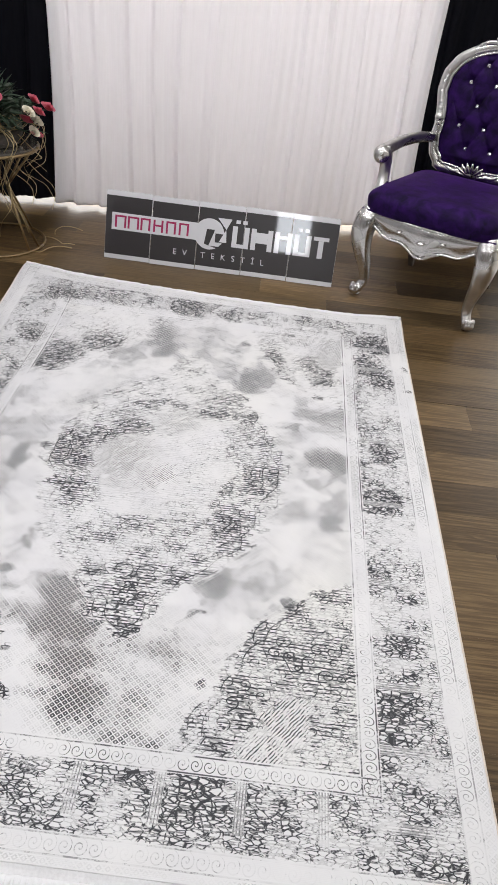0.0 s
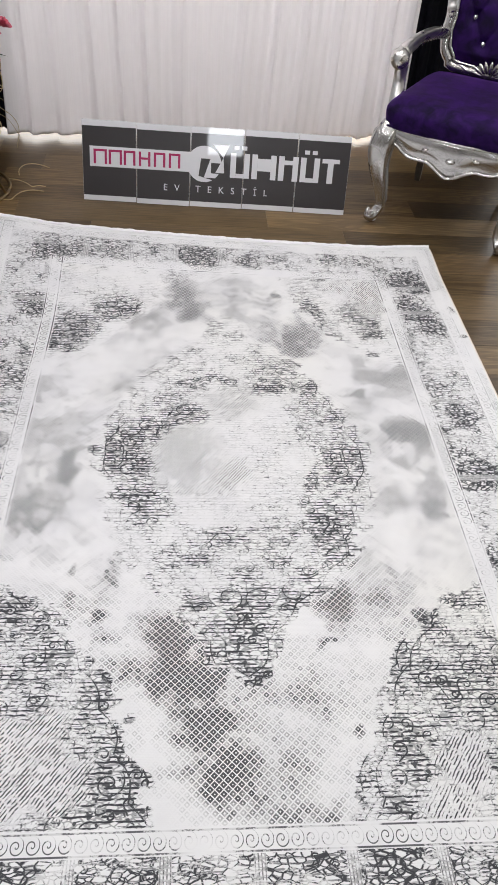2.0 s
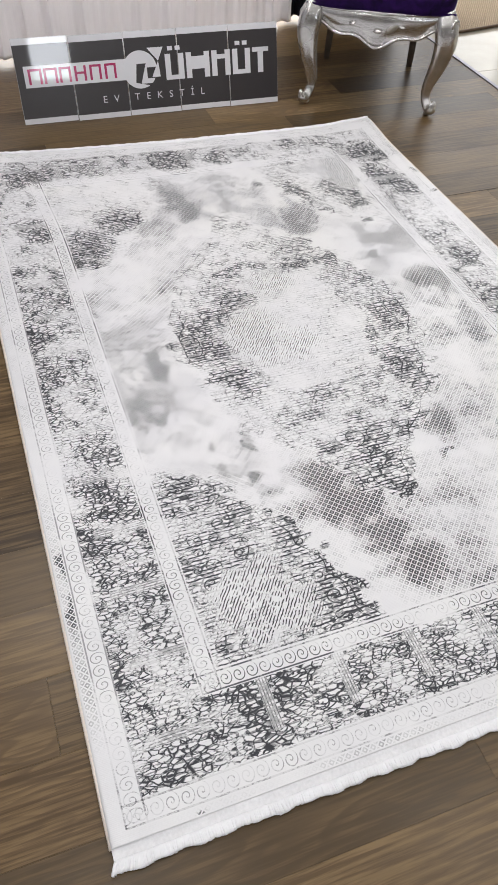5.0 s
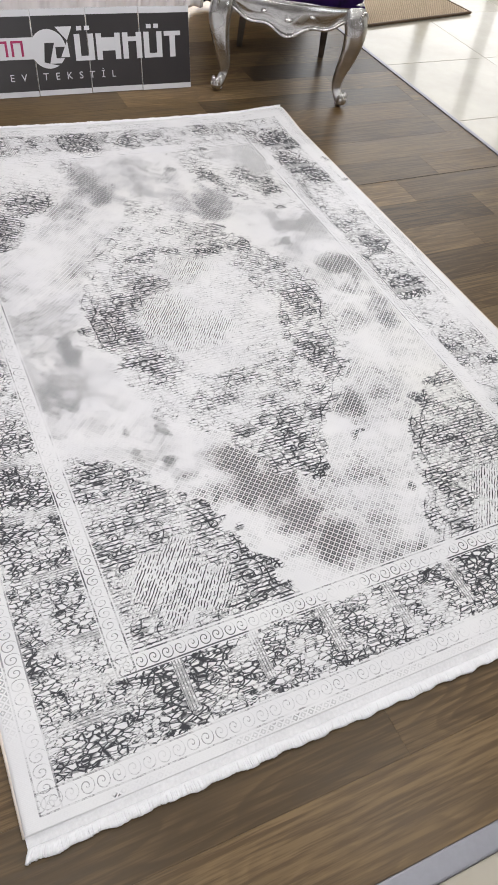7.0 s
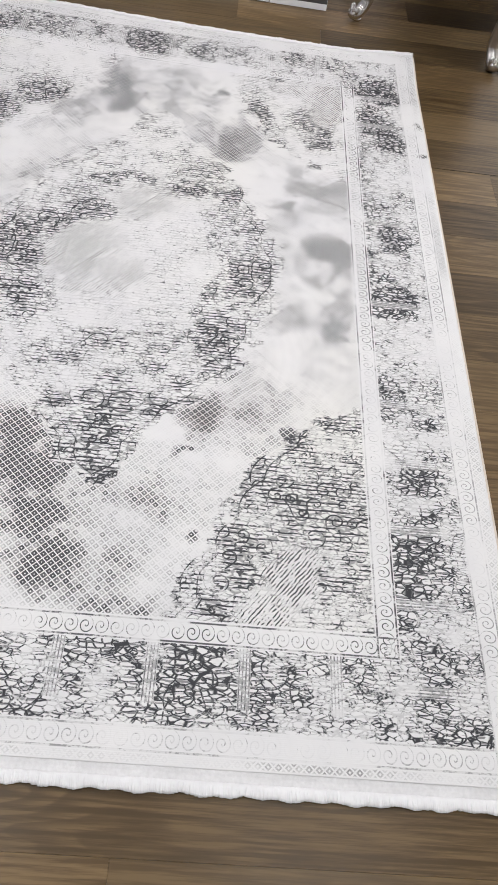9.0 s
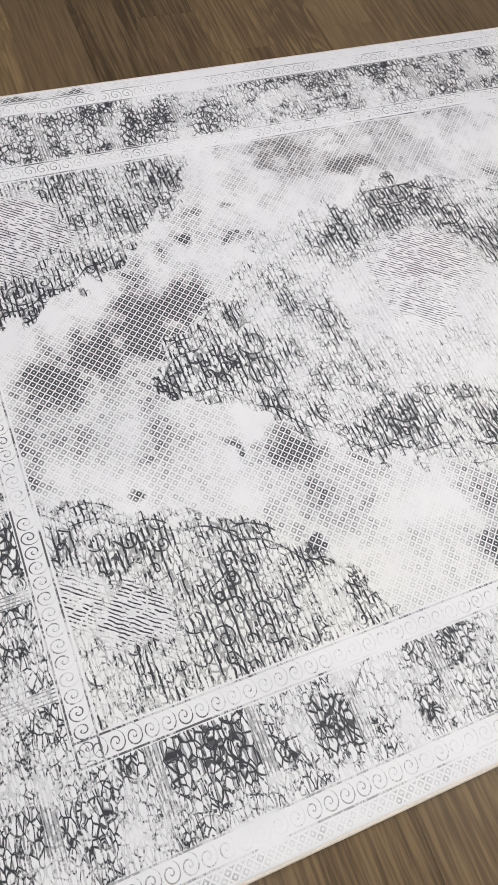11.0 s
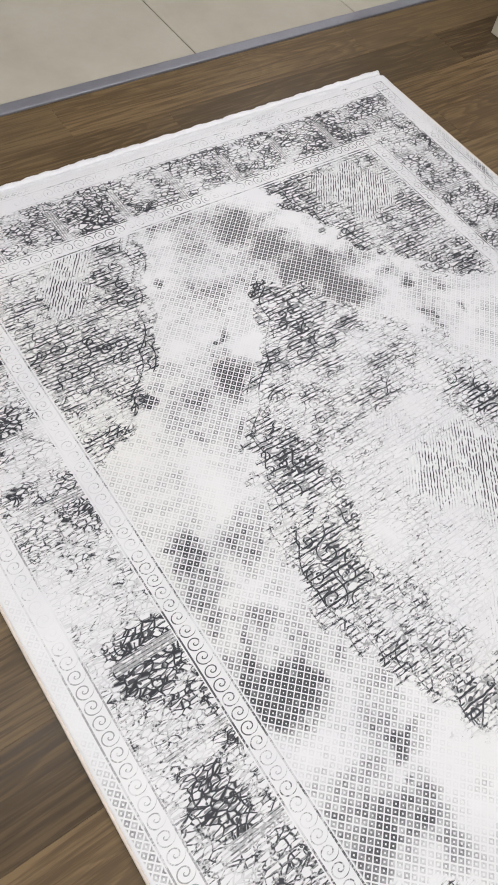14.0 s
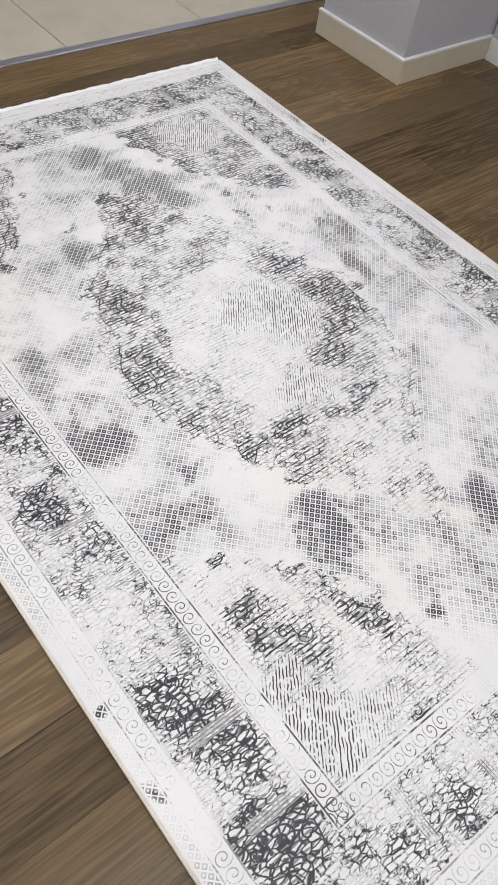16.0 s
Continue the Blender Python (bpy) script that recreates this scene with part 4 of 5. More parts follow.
def build_chair():
    chair = holder("armchair", pose(0.962, 1.512, 0, 0, 0, -27.1))
    # cushion
    def cushion(name, hw0, hw1, y0, y1, z0, z1, mat, dome):
        bm = bmesh.new()
        ring_n, rows = 64, 9
        rings = []
        for j in range(rows):
            t = j / (rows - 1)
            ang = t * math.pi / 2
            ring = []
            for k in range(ring_n):
                a = 2 * math.pi * k / ring_n
                c, s = math.cos(a), math.sin(a)
                sx, sy = math.copysign(abs(c) ** 0.24, c), math.copysign(abs(s) ** 0.24, s)
                shrink = 1 - 0.11 * (1 - math.cos(max(0, t - 0.62) / 0.38 * math.pi / 2)) + 0.02 * math.sin(t * math.pi)
                yy = (y0 + y1) / 2 + sy * (y1 - y0) / 2 * shrink
                hw = hw0 + (hw1 - hw0) * (yy - y0) / (y1 - y0)
                bow = -0.025 * (1 - sx * sx) if s < 0 else 0
                ring.append(bm.verts.new((sx * hw * shrink, yy + bow, z0 + (z1 - z0) * t)))
            rings.append(ring)
        for r0, r1 in zip(rings, rings[1:]):
            for k in range(ring_n):
                bm.faces.new((r0[k], r0[(k + 1) % ring_n], r1[(k + 1) % ring_n], r1[k]))
        last = rings[-1]
        for q in (0.75, 0.5, 0.25):
            ring = [bm.verts.new((v.co.x * q, (v.co.y - (y0 + y1) / 2) * q + (y0 + y1) / 2, z1 + dome * (1 - q * q))) for v in rings[-1]]
            for k in range(ring_n):
                bm.faces.new((last[k], last[(k + 1) % ring_n], ring[(k + 1) % ring_n], ring[k]))
            last = ring
        bm.faces.new(last)
        bm.faces.new(rings[0][::-1])
        return part(name, bm, mat, chair, "purple crushed velvet seat cushion")

    seat = cushion("seat", 0.292, 0.232, -0.275, 0.245, 0.388, 0.482, VELVET, 0.014)
    bm = bmesh.new()
    n = 40
    pts = [(-0.288 + 0.576 * k / n, -0.268 - 0.026 * (1 - (2 * k / n - 1) ** 2), 0.394, 0.0045) for k in range(n + 1)]
    tube(bm, pts, 6, 1)
    part("piping", bm, VELVET, seat)
    # front apron with a scalloped lower edge
    def apron(name, a, b, bow, drop, thick=0.028):
        ax, ay = a
        bx, by = b
        ln = math.hypot(bx - ax, by - ay)
        dx, dy = (bx - ax) / ln, (by - ay) / ln
        nxn, nyn = dy, -dx
        bm = bmesh.new()
        cols, prof = 48, 9
        grid = []
        for i in range(cols + 1):
            q = i / cols
            out = bow * math.sin(math.pi * q)
            low = 0.325 - drop * (0.5 - 0.5 * math.cos(2 * math.pi * q)) * 1.0 + 0.012 * math.cos(6 * math.pi * q)
            col = []
            for j in range(prof):
                t = j / (prof - 1)
                z = 0.39 + (low - 0.39) * t
                o = out + 0.014 * math.sin(math.pi * min(1, t * 1.15)) - 0.012 * t + (0.008 if j in (7, 8) else 0)
                col.append(bm.verts.new((ax + dx * ln * q + nxn * o, ay + dy * ln * q + nyn * o, z)))
            for z, o in ((low, out - thick), (0.39, out - thick)):
                col.append(bm.verts.new((ax + dx * ln * q + nxn * o, ay + dy * ln * q + nyn * o, z)))
            grid.append(col)
        m = len(grid[0])
        for c0, c1 in zip(grid, grid[1:]):
            for j in range(m):
                bm.faces.new((c0[j], c1[j], c1[(j + 1) % m], c0[(j + 1) % m]))
        bm.faces.new(grid[0])
        bm.faces.new(grid[-1][::-1])
        # carved bead along the lower edge, and leaf carving
        bead = []
        for i in range(0, cols + 1, 2):
            v = grid[i][8].co
            bead.append((v.x + nxn * 0.006, v.y + nyn * 0.006, v.z + 0.002, 0.0065))
        tube(bm, bead, 8, 2)
        bead = [(grid[i][0].co.x + nxn * 0.004, grid[i][0].co.y + nyn * 0.004, 0.386, 0.006) for i in range(0, cols + 1, 2)]
        tube(bm, bead, 8, 2)
        for q, s in ((0.5, 0.6), (0.3, 0.45), (0.7, 0.45)):
            v = grid[int(q * cols)][4].co
            ball(bm, (v.x + nxn * 0.004, v.y + nyn * 0.004, v.z), 0.030 * s, 0.010, 0.013 * s, (0, 20 * (q - 0.5) * 4, math.degrees(math.atan2(dy, dx))))
        return part(name, bm, SILVER, chair, "carved silver-leaf seat rail")

    apron("seat_rail", (-0.245, -0.262), (0.245, -0.262), 0.03, 0.055)
    apron("seat_rail", (-0.20, 0.24), (-0.262, -0.245), 0.012, 0.03)
    apron("seat_rail", (0.262, -0.245), (0.20, 0.24), 0.012, 0.03)
    apron("seat_rail", (0.20, 0.245), (-0.20, 0.245), 0.0, 0.02)
    for s in (-1, 1):
        bm = bmesh.new()
        k = (s * 0.72, -0.69)
        base_x, base_y = s * 0.25, -0.235
        def leg_pt(out, z, r):
            return (base_x + k[0] * out, base_y + k[1] * out, z, r)
        tube(bm, [leg_pt(0.0, 0.392, 0.040), leg_pt(0.020, 0.345, 0.050), leg_pt(0.032, 0.29, 0.047), leg_pt(0.020, 0.21, 0.036), leg_pt(-0.006, 0.13, 0.026), leg_pt(-0.014, 0.075, 0.021), leg_pt(0.002, 0.04, 0.021), leg_pt(0.022, 0.022, 0.022)], 28, 8, 0.95, 0.09)
        leg = part("front_leg", bm, SILVER, chair, "silver cabriole leg with scroll foot")
        bm = bmesh.new()
        ball(bm, leg_pt(0.024, 0.028, 0)[:3], 0.026, 0.026, 0.022)
        ball(bm, leg_pt(0.012, 0.010, 0)[:3], 0.017, 0.017, 0.010)
        for a in range(5):
            ang = radians(-60 + 30 * a) + math.atan2(k[1], k[0])
            ball(bm, (base_x + k[0] * 0.016 + 0.020 * math.cos(ang), base_y + k[1] * 0.016 + 0.020 * math.sin(ang), 0.040), 0.010, 0.007, 0.016, (0, 0, math.degrees(ang)))
        part("scroll_foot", bm, SILVER, leg)
        bm = bmesh.new()
        for a in range(7):
            ang = radians(-75 + 25 * a)
            ball(bm, (base_x + k[0] * 0.060 - k[1] * 0.018 * math.sin(ang), base_y + k[1] * 0.060 + k[0] * 0.018 * math.sin(ang), 0.352 + 0.018 * math.cos(ang)), 0.007, 0.007, 0.013)
        part("knee_carving", bm, SILVER, leg)
        bm = bmesh.new()
        tube(bm, [(s * 0.185, 0.225, 0.37, 0.026), (s * 0.187, 0.225, 0.20, 0.023), (s * 0.192, 0.245, 0.09, 0.020), (s * 0.196, 0.285, 0.0, 0.017)], 4, 6)
        part("rear_leg", bm, SHADOW_SILVER, chair, "plain square tapered rear leg", smooth=False)
        # arm, its post and rolled end
        bm = bmesh.new()
        tube(bm, [(s * 0.208, back_y(0.62) + 0.0, 0.614, 0.027), (s * 0.245, 0.15, 0.622, 0.026), (s * 0.272, 0.03, 0.620, 0.026), (s * 0.284, -0.08, 0.613, 0.028), (s * 0.285, -0.155, 0.604, 0.030)], 18, 8, 0.85, 0.07)
        arm = part("arm", bm, SILVER, chair, "carved silver arm with rolled end")
        bm = bmesh.new()
        ball(bm, (s * 0.285, -0.172, 0.596), 0.035, 0.038, 0.037, (25, 0, 0), 20)
        for a in range(6):
            ang = radians(60 * a)
            ball(bm, (s * 0.285 + 0.022 * math.cos(ang), -0.150, 0.603 + 0.022 * math.sin(ang)), 0.009, 0.018, 0.009, (15, 0, 0), 8)
        part("rolled_end", bm, SILVER, arm)
        bm = bmesh.new()
        tube(bm, [(s * 0.268, -0.135, 0.375, 0.034), (s * 0.278, -0.122, 0.43, 0.030), (s * 0.288, -0.095, 0.50, 0.025), (s * 0.289, -0.100, 0.56, 0.026), (s * 0.286, -0.130, 0.600, 0.027)], 14, 8, 0.9, 0.05)
        part("arm_post", bm, SILVER, arm)
    # back frame
    zs = np.linspace(0.505, 0.989, 30)
    outline = [(0.0, back_y(0.50), 0.497)] + [(back_half(z), back_y(z), z) for z in zs] + [(0.0, back_y(1.0), 0.999)]
    left = [(-x, y, z) for x, y, z in outline[::-1][1:]]
    bm = bmesh.new()
    tube(bm, [(x, y - 0.004, z, 0.026) for x, y, z in outline + left], 16, 2, 0.85)
    frame_ob = part("back_frame", bm, SILVER, chair, "carved silver-leaf back frame")
    bm = bmesh.new()
    tube(bm, [(x * 0.905, y - 0.022, 0.77 + (z - 0.77) * 0.925, 0.006) for x, y, z in outline + left], 8, 2)
    tube(bm, [(x * 1.03, y - 0.020, 0.77 + (z - 0.77) * 1.02, 0.006) for x, y, z in outline + left], 8, 2)
    part("frame_bead", bm, SILVER, frame_ob)
    # crest shell, lower shell, scrolls and waist rosettes
    for nm, rad, zc, ln in (("crest_shell", 0.040, 1.002, 0.030), ("lower_shell", 0.050, 0.492, 0.036)):
        bm = bmesh.new()
        for a in range(9):
            ang = radians(-80 + 20 * a)
            ball(bm, (rad * math.sin(ang), back_y(zc) - 0.024, zc + ln * math.cos(ang)), 0.009, 0.011, 0.026, (0, math.degrees(ang), 0), 8)
        part(nm, bm, SILVER, frame_ob)
    for s in (-1, 1):
        bm = bmesh.new()
        tube(bm, [(s * 0.04, back_y(1.0) - 0.02, 1.012, 0.012), (s * 0.08, back_y(1.0) - 0.02, 1.007, 0.011), (s * 0.115, back_y(0.99) - 0.02, 0.989, 0.009), (s * 0.12, back_y(0.97) - 0.02, 0.972, 0.006)], 8, 5)
        part("crest_scroll", bm, SILVER, frame_ob)
        bm = bmesh.new()
        tube(bm, [(s * 0.05, back_y(0.5) - 0.02, 0.505, 0.013), (s * 0.09, back_y(0.5) - 0.02, 0.502, 0.012), (s * 0.13, back_y(0.52) - 0.02, 0.520, 0.008)], 8, 5)
        part("lower_scroll", bm, SILVER, frame_ob)
        for z, r in ((0.70, 0.019), (0.735, 0.013), (0.675, 0.012), (0.76, 0.009), (0.80, 0.008), (0.84, 0.008), (0.88, 0.009), (0.92, 0.008)):
            bm = bmesh.new()
            ball(bm, (s * (back_half(z) + 0.002), back_y(z) - 0.024, z), r, r * 0.8, r * 1.1, segments=10)
            part("carved_bead", bm, SILVER, frame_ob)
    # padded back with buttons
    tufts = [(tx, tz) for row, tz in enumerate((0.60, 0.685, 0.77, 0.855, 0.925)) for tx in ((-0.11, 0.0, 0.11) if row % 2 else (-0.055, 0.055)) if abs(tx) < back_half(tz) - 0.05]

    def pad(q, z):
        w = back_half(z) - 0.018
        x = q * w
        edge = max(0.0, 1 - abs(q) ** 3.5) * min(1, (z - 0.515) / 0.05) * min(1, (0.980 - z) / 0.05)
        puff = 0.040 * edge
        for tx, tz in tufts:
            d2 = ((x - tx) / 0.019) ** 2 + ((z - tz) / 0.019) ** 2
            puff -= 0.022 * math.exp(-d2 * 0.7)
        for tx, tz in tufts:
            for sx in (-1, 1):
                a, b = x - tx, z - tz
                along, across = (a * sx * 0.52 + b * 0.854), abs(a * sx * 0.854 - b * 0.52)
                if 0 < along < 0.10:
                    puff -= 0.006 * math.exp(-(across / 0.006) ** 2)
        return (x, back_y(z) - 0.008 - max(puff, -0.002), z)

    sheet("backrest", np.linspace(-1, 1, 90), np.linspace(0.515, 0.980, 100), pad, VELVET, chair, "button-tufted purple velvet back")
    sheet("back_cover", np.linspace(1, -1, 12), np.linspace(0.515, 0.980, 20), lambda q, z: (q * (back_half(z) - 0.018), back_y(z) + 0.004, z), VELVET, chair)
    for tx, tz in tufts:
        bm = bmesh.new()
        ball(bm, (tx, back_y(tz) - 0.030, tz), 0.009, 0.006, 0.009, segments=8)
        part("button", bm, CRYSTAL, chair, "crystal button", smooth=False)
    tagged(chair, "ornate silver-leaf armchair with tufted purple velvet upholstery", "armchair")


build_chair()


# ---- flower table ----
TX, TY, TH = -1.06, 1.54, 0.445


def build_table():
    table = holder("side_table", pose(TX, TY, 0))
    bm = bmesh.new()
    ring = [(0.215 * math.cos(a), 0.215 * math.sin(a), 0.006, 0.006) for a in np.linspace(0, 2 * math.pi, 41)]
    tube(bm, ring, 8, 1)
    part("base_ring", bm, BRASS, table)
    bm = bmesh.new()
    ring = [(0.215 * math.cos(a), 0.215 * math.sin(a), TH - 0.012, 0.007) for a in np.linspace(0, 2 * math.pi, 41)]
    tube(bm, ring, 8, 1)
    part("top_ring", bm, BRASS, table)
    bm = bmesh.new()
    bmesh.ops.create_cone(bm, cap_ends=True, segments=56, radius1=0.212, radius2=0.212, depth=0.008, matrix=Matrix.Translation((0, 0, TH - 0.002)))
    part("tabletop", bm, TOPGLASS, table, "dark smoked round top", smooth=False)
    for k in range(4):
        a = radians(-20 + 90 * k)
        c, s = math.cos(a), math.sin(a)
        a2 = a + radians(12)
        bm = bmesh.new()
        for q in (-1, 1):
            b = a + radians(9 * q)
            for p0, p1 in (((0.205 * math.cos(b), 0.205 * math.sin(b), TH - 0.014), (0.085 * c, 0.085 * s, 0.27)), ((0.085 * c, 0.085 * s, 0.27), (0.212 * math.cos(b), 0.212 * math.sin(b), 0.008))):
                p0, p1 = Vector(p0), Vector(p1)
                mid = (p0 + p1) / 2
                tube(bm, [(*p0, 0.0055), (*mid, 0.0055), (*p1, 0.0055)], 8, 1)
        part("leg", bm, BRASS, table, "bent brass rod leg")
    tagged(table, "round brass wire side table with bent rod legs", "side table")


def petal_rose(bm, loc, r, rnd, turn):
    m = pose(*loc, *turn)
    for layer in range(4):
        n = 3 + layer * 2
        rad = r * (0.22 + 0.24 * layer)
        for k in range(n):
            a = 2 * math.pi * (k + 0.37 * layer) / n + rnd.uniform(-0.15, 0.15)
            tilt = radians(82 - 21 * layer)
            w = r * (0.34 + 0.14 * layer)
            rows = []
            for j in range(4):
                t = j / 3
                row = []
                for i in range(5):
                    s = i / 4 - 0.5
                    aa = a + s * w * 1.6 / max(rad, 0.3 * r)
                    rr = rad * (0.55 + 0.45 * t) + r * 0.34 * t * math.cos(tilt) + r * 0.08 * (t > 0.9) - 0.1 * r * (1 - 4 * s * s) * (t > 0.9) * 0
                    zz = r * (0.75 - 0.17 * layer) * math.sin(tilt) * t * (1 - 0.5 * (2 * s) ** 2 * t) - r * 0.14 * layer * (1 - t)
                    row.append(bm.verts.new(m @ Vector((rr * math.cos(aa), rr * math.sin(aa), zz))))
                rows.append(row)
            for r0, r1 in zip(rows, rows[1:]):
                for i in range(4):
                    bm.faces.new((r0[i], r0[i + 1], r1[i + 1], r1[i]))


def leaf_blade(bm, loc, length, width, turn):
    m = pose(*loc, *turn)
    rows = []
    for j in range(6):
        t = j / 5
        w = width * math.sin(math.pi * min(0.999, 0.08 + 0.92 * t)) ** 0.8
        droop = -0.25 * length * t * t
        rows.append([bm.verts.new(m @ Vector((x, length * t, droop + abs(x) * 0.35))) for x in (-w / 2, 0, w / 2)])
    for r0, r1 in zip(rows, rows[1:]):
        for i in range(2):
            bm.faces.new((r0[i], r0[i + 1], r1[i + 1], r1[i]))


def build_flowers():
    rnd = random.Random(12)
    pot = holder("flower_arrangement", pose(TX, TY, TH + 0.003))
    bm = bmesh.new()
    tube(bm, [(0, 0, 0.0, 0.135), (0, 0, 0.03, 0.150), (0, 0, 0.058, 0.156), (0, 0, 0.066, 0.150)], 40, 3)
    part("planter", bm, BASKET, pot, "low weathered grey planter")
    bm = bmesh.new()
    for k in range(5):
        z = 0.006 + 0.012 * k
        tube(bm, [((0.139 + 0.004 * k) * math.cos(a), (0.139 + 0.004 * k) * math.sin(a), z, 0.003) for a in np.linspace(0, 2 * math.pi, 37)], 6, 1)
    part("planter_ribs", bm, BASKET, pot)
    # greenery
    for name, mat, count, length, width, label in (("foliage", LEAF, 420, 0.085, 0.013, "dark green spiky leaves"), ("foliage", SAGE, 170, 0.05, 0.024, "grey-green leaves")):
        bm = bmesh.new()
        for _ in range(count):
            a, el = rnd.uniform(0, 2 * math.pi), rnd.uniform(0.1, 1.4)
            r = rnd.uniform(0.02, 0.20)
            loc = (r * math.cos(a), r * math.sin(a), 0.06 + 0.17 * rnd.random() * math.cos(r * 6))
            leaf_blade(bm, loc, length * rnd.uniform(0.6, 1.25), width * rnd.uniform(0.7, 1.3), (rnd.uniform(-10, 75), rnd.uniform(-30, 30), math.degrees(a) - 90 + rnd.uniform(-50, 50)))
        part(name, bm, mat, pot, label)
    blooms = ((PINK, "pink rose", ((0.245, -0.02, 0.15), (0.27, 0.03, 0.16), (0.20, -0.05, 0.12), (0.22, 0.0, 0.055), (0.21, 0.03, 0.185), (0.10, -0.12, 0.21), (-0.1, -0.15, 0.13))),
              (CREAMP, "cream rose", ((0.215, -0.06, 0.155), (0.235, -0.03, 0.115), (0.23, -0.05, 0.075), (0.07, -0.13, 0.20), (0.03, -0.05, 0.275), (-0.03, -0.12, 0.26), (-0.12, -0.10, 0.22))),
              (LILAC, "lilac rose", ((0.02, -0.17, 0.095), (-0.09, -0.17, 0.10))))
    for mat, label, places in blooms:
        for x, y, z in places:
            bm = bmesh.new()
            a = math.degrees(math.atan2(y, x))
            petal_rose(bm, (x, y, z), rnd.uniform(0.021, 0.026) * (1.7 if mat is LILAC else 1), rnd, (rnd.uniform(20, 50), rnd.uniform(-15, 15), a + 90))
            part("rose", bm, mat, pot, label)
    for k in range(18):
        a = rnd.uniform(-1.5, 0.6)
        r = 0.15
        pts = [(r * math.cos(a) * 0.7, r * math.sin(a) * 0.7, 0.10, 0.0022)]
        x, y, z = r * math.cos(a), r * math.sin(a), 0.09
        drop = rnd.uniform(0.15, 0.46)
        for j in range(1, 8):
            t = j / 7
            rr = 0.17 + 0.07 * math.sin(t * 5 + k) + 0.05 * t
            pts.append((rr * math.cos(a + 0.12 * math.sin(6 * t + k)), rr * math.sin(a + 0.12 * math.cos(5 * t + k)), max(0.09 - drop * t + 0.02 * math.sin(9 * t), 0.004 - TH), 0.0019 - 0.001 * t))
        bm = bmesh.new()
        tube(bm, pts, 5, 6)
        part("hanging_twig", bm, TWIG, pot, "curly pale twig")
    for k in range(12):
        a0 = rnd.uniform(0, 6.28)
        rr, zz = rnd.uniform(0.12, 0.17), rnd.uniform(0.06, 0.11)
        bm = bmesh.new()
        tube(bm, [(rr * math.cos(a0 + q) * (1 + 0.1 * math.sin(3 * q + k)), rr * math.sin(a0 + q), zz + 0.03 * math.sin(2.3 * q + k), 0.0016) for q in np.linspace(0, 3.4, 9)], 5, 4)
        part("wound_twig", bm, TWIG, pot, "wound golden twig")
    tagged(pot, "arrangement of pink and cream roses with trailing golden twigs", "flower arrangement")
    # loose twigs trailing on the floor
    for k, (x0, y0, x1, y1) in enumerate(((-0.88, 1.62, -0.68, 1.56), (-0.90, 1.44, -0.70, 1.52), (-0.86, 1.70, -0.74, 1.78))):
        bm = bmesh.new()
        tube(bm, [(x0 + (x1 - x0) * t + 0.03 * math.sin(5 * t + k), y0 + (y1 - y0) * t + 0.03 * math.cos(6 * t + k), 0.004 + 0.012 * math.sin(3.1 * t), 0.002) for t in np.linspace(0, 1, 8)], 5, 5)
        tagged(part("fallen_twig", bm, TWIG), "curly pale twig lying on the wooden floor", "twig", "twigs under the table")


build_table()
build_flowers()

# ---- jute mat on the tiles ----
mat_top = holder("door_mat", pose(1.70, 1.985, 0.0035, 0, 0, 8.5))
slab("woven_field", 0.012, 0.78, 0.012, 0.62, 0.0, 0.010, JUTE, mat_top, 0.002, "beige woven jute")
for a in ((0, 0.792, 0, 0.0118), (0, 0.792, 0.6202, 0.632), (0, 0.0118, 0.012, 0.62), (0.7802, 0.792, 0.012, 0.62)):
    slab("binding", *a, 0.0, 0.012, JUTE_EDGE, mat_top, 0.002, "brown edge binding")
tagged(mat_top, "beige woven jute mat with brown binding on the tiles", "mat")


# ---- floors, piece by piece ----
PITCH, LENGTH = 0.1527, 0.985
floor = slab("floor", -2.5, 1.536, -1.437, 3.4, -0.05, -0.0035, SEAM)
tagged(floor, "grey-brown wood plank floor of the display platform", "floor", kind="structure")


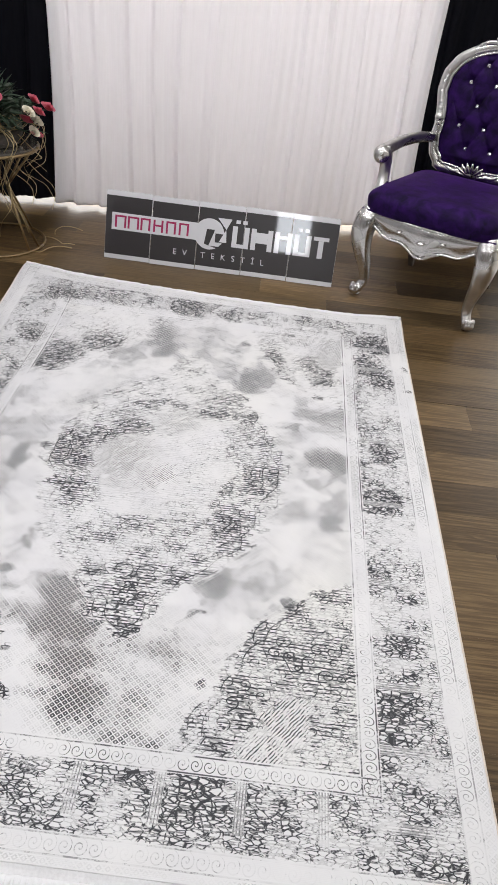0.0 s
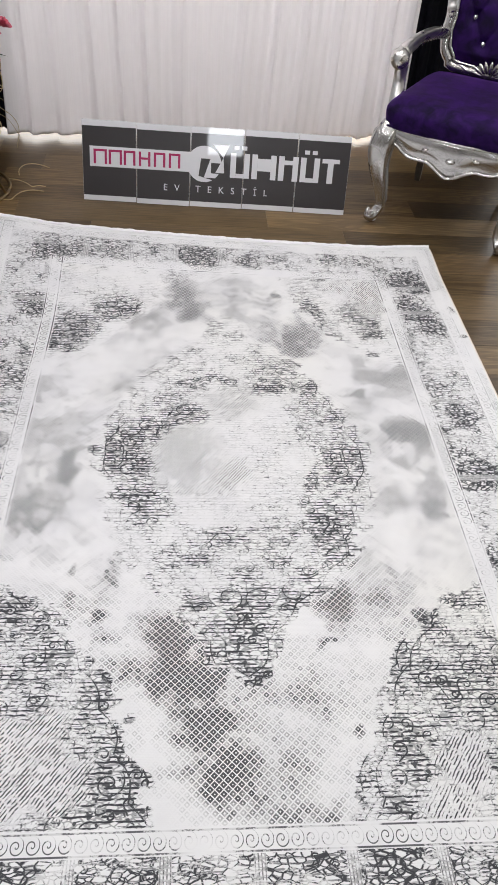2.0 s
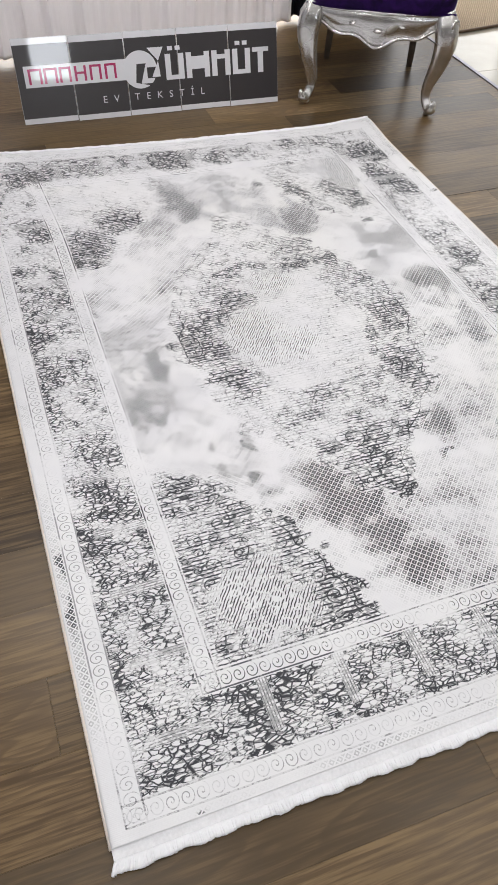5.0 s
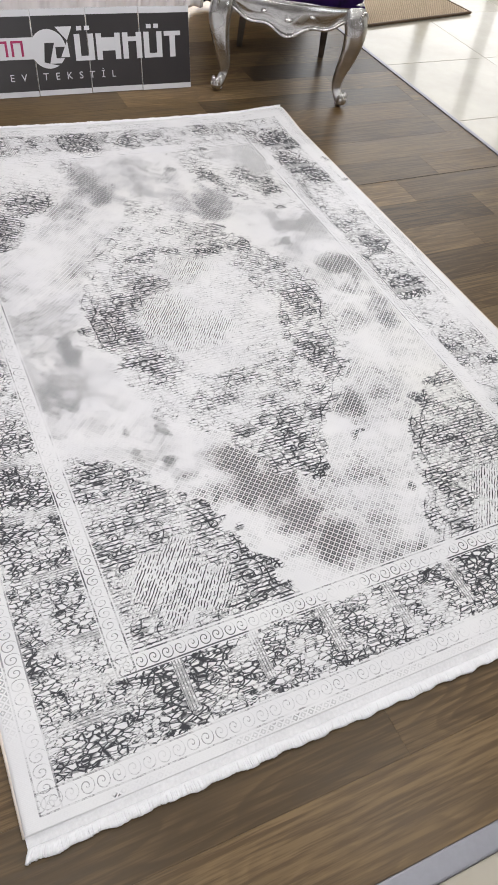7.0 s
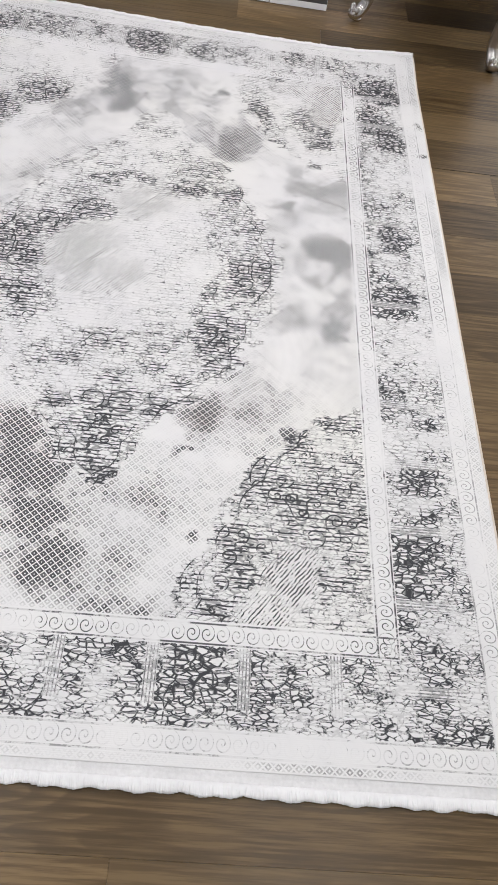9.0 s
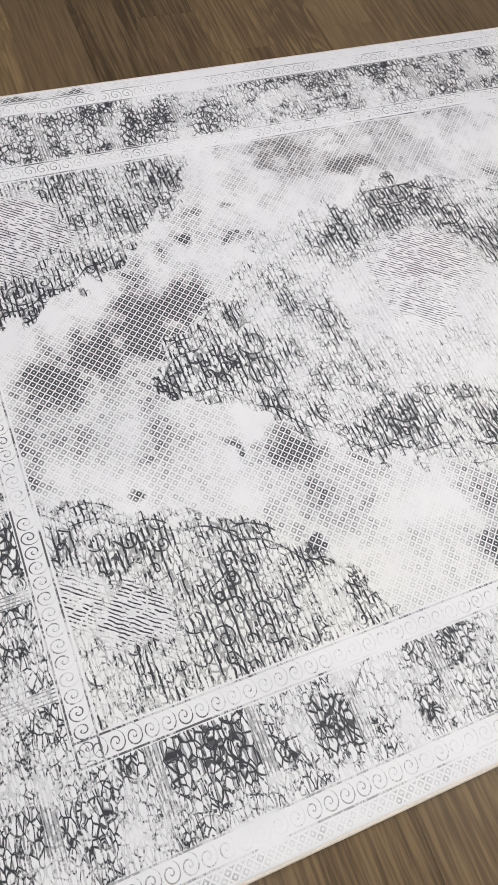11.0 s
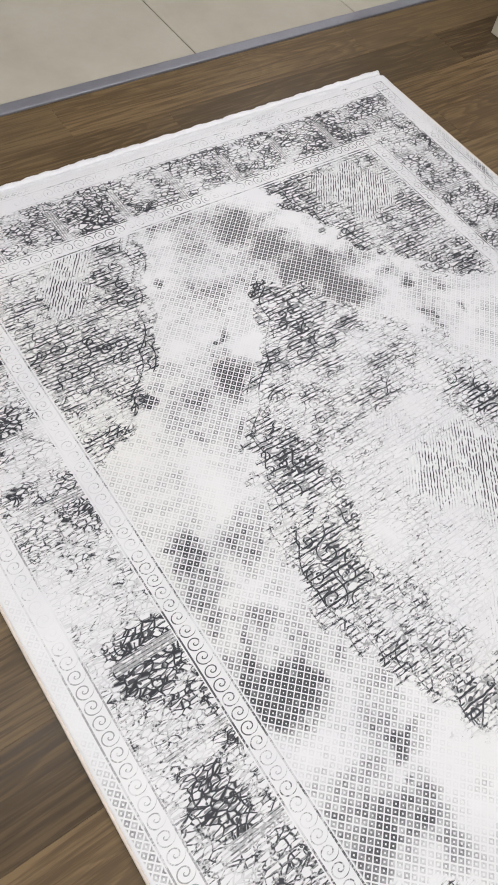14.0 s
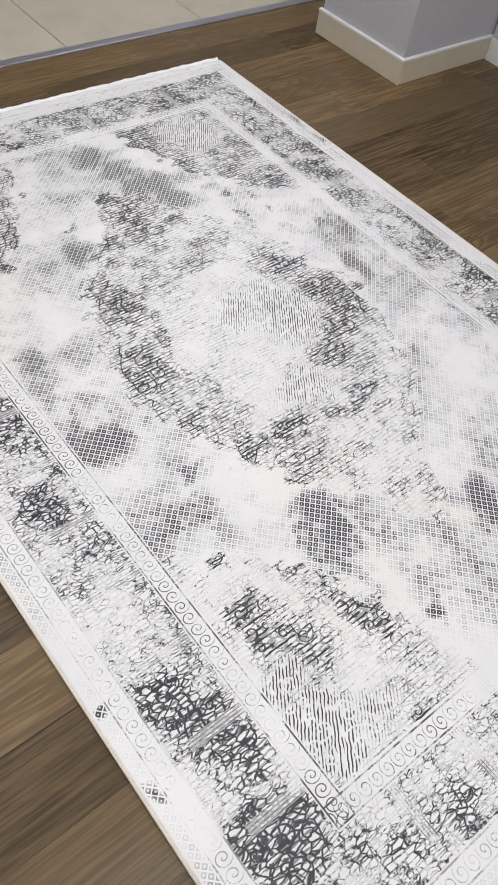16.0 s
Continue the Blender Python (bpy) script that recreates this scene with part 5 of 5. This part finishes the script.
def piece_mesh(name, lx, ly, thick, bevel, material):
    bm = box_bm(0, lx, 0, ly, -thick, 0, 0)
    top = [e for e in bm.edges if all(v.co.z > -1e-6 for v in e.verts)]
    bmesh.ops.bevel(bm, geom=top, offset=bevel, segments=1, affect="EDGES")
    me = bpy.data.meshes.new(name)
    bm.to_mesh(me)
    bm.free()
    me.materials.append(material)
    return me


def pave(parent, name, x0, x1, y0, y1, lx, ly, phase, gap, bevel, material, thick):
    shared = {}
    rows = math.ceil((y1 - y0) / ly - 1e-6)
    for r in range(rows):
        a = y0 + r * ly
        b = min(a + ly, y1)
        start = phase(r)
        start -= math.ceil((start - x0) / lx) * lx
        x = start
        while x < x1:
            c, d = max(x, x0), min(x + lx, x1)
            if d - c > 0.02 and b - a > 0.015:
                key = (round(d - c, 3), round(b - a, 3))
                if key not in shared:
                    shared[key] = piece_mesh(name, d - c - gap, b - a - gap, thick, bevel, material)
                ob = new(name, shared[key])
                ob.parent = parent
                ob.location = (c + gap / 2, a + gap / 2, 0)
            x += lx


prnd = random.Random(8)
phases = [0.13, -0.14, 0.42, -0.135 + 0.27, -0.05, 0.30] + [prnd.uniform(0, LENGTH) for _ in range(40)]
pave(floor, "plank", -2.5, 1.535, -1.435, 3.38, LENGTH, PITCH, lambda r: phases[r], 0.0003, 0.0002, WOOD, 0.003)
tiles = slab("floor_tiles", -2.5, 4.5, -6.0, -1.47, -0.05, -0.0055, GROUT)
tagged(tiles, "polished cream porcelain tile floor in front of the platform", "tile floor", kind="structure")
pave(tiles, "tile", -2.5, 4.5, -5.675, -1.475, 0.6, 0.6, lambda r: -0.355, 0.003, 0.0008, TILE, 0.005)
tiles2 = slab("floor_tiles_side", 1.552, 4.5, -1.469, 3.4, -0.05, -0.0055, GROUT)
tagged(tiles2, "polished cream porcelain tile floor beside the platform", "tile floor", kind="structure")
pave(tiles2, "tile", 1.556, 4.5, -1.465, 3.4, 0.6, 0.6, lambda r: 1.556, 0.003, 0.0008, TILE, 0.005)
slab("floor_seam", 0.70, 1.534, 0.549, 0.5515, -0.002, 0.0006, SEAM, floor)
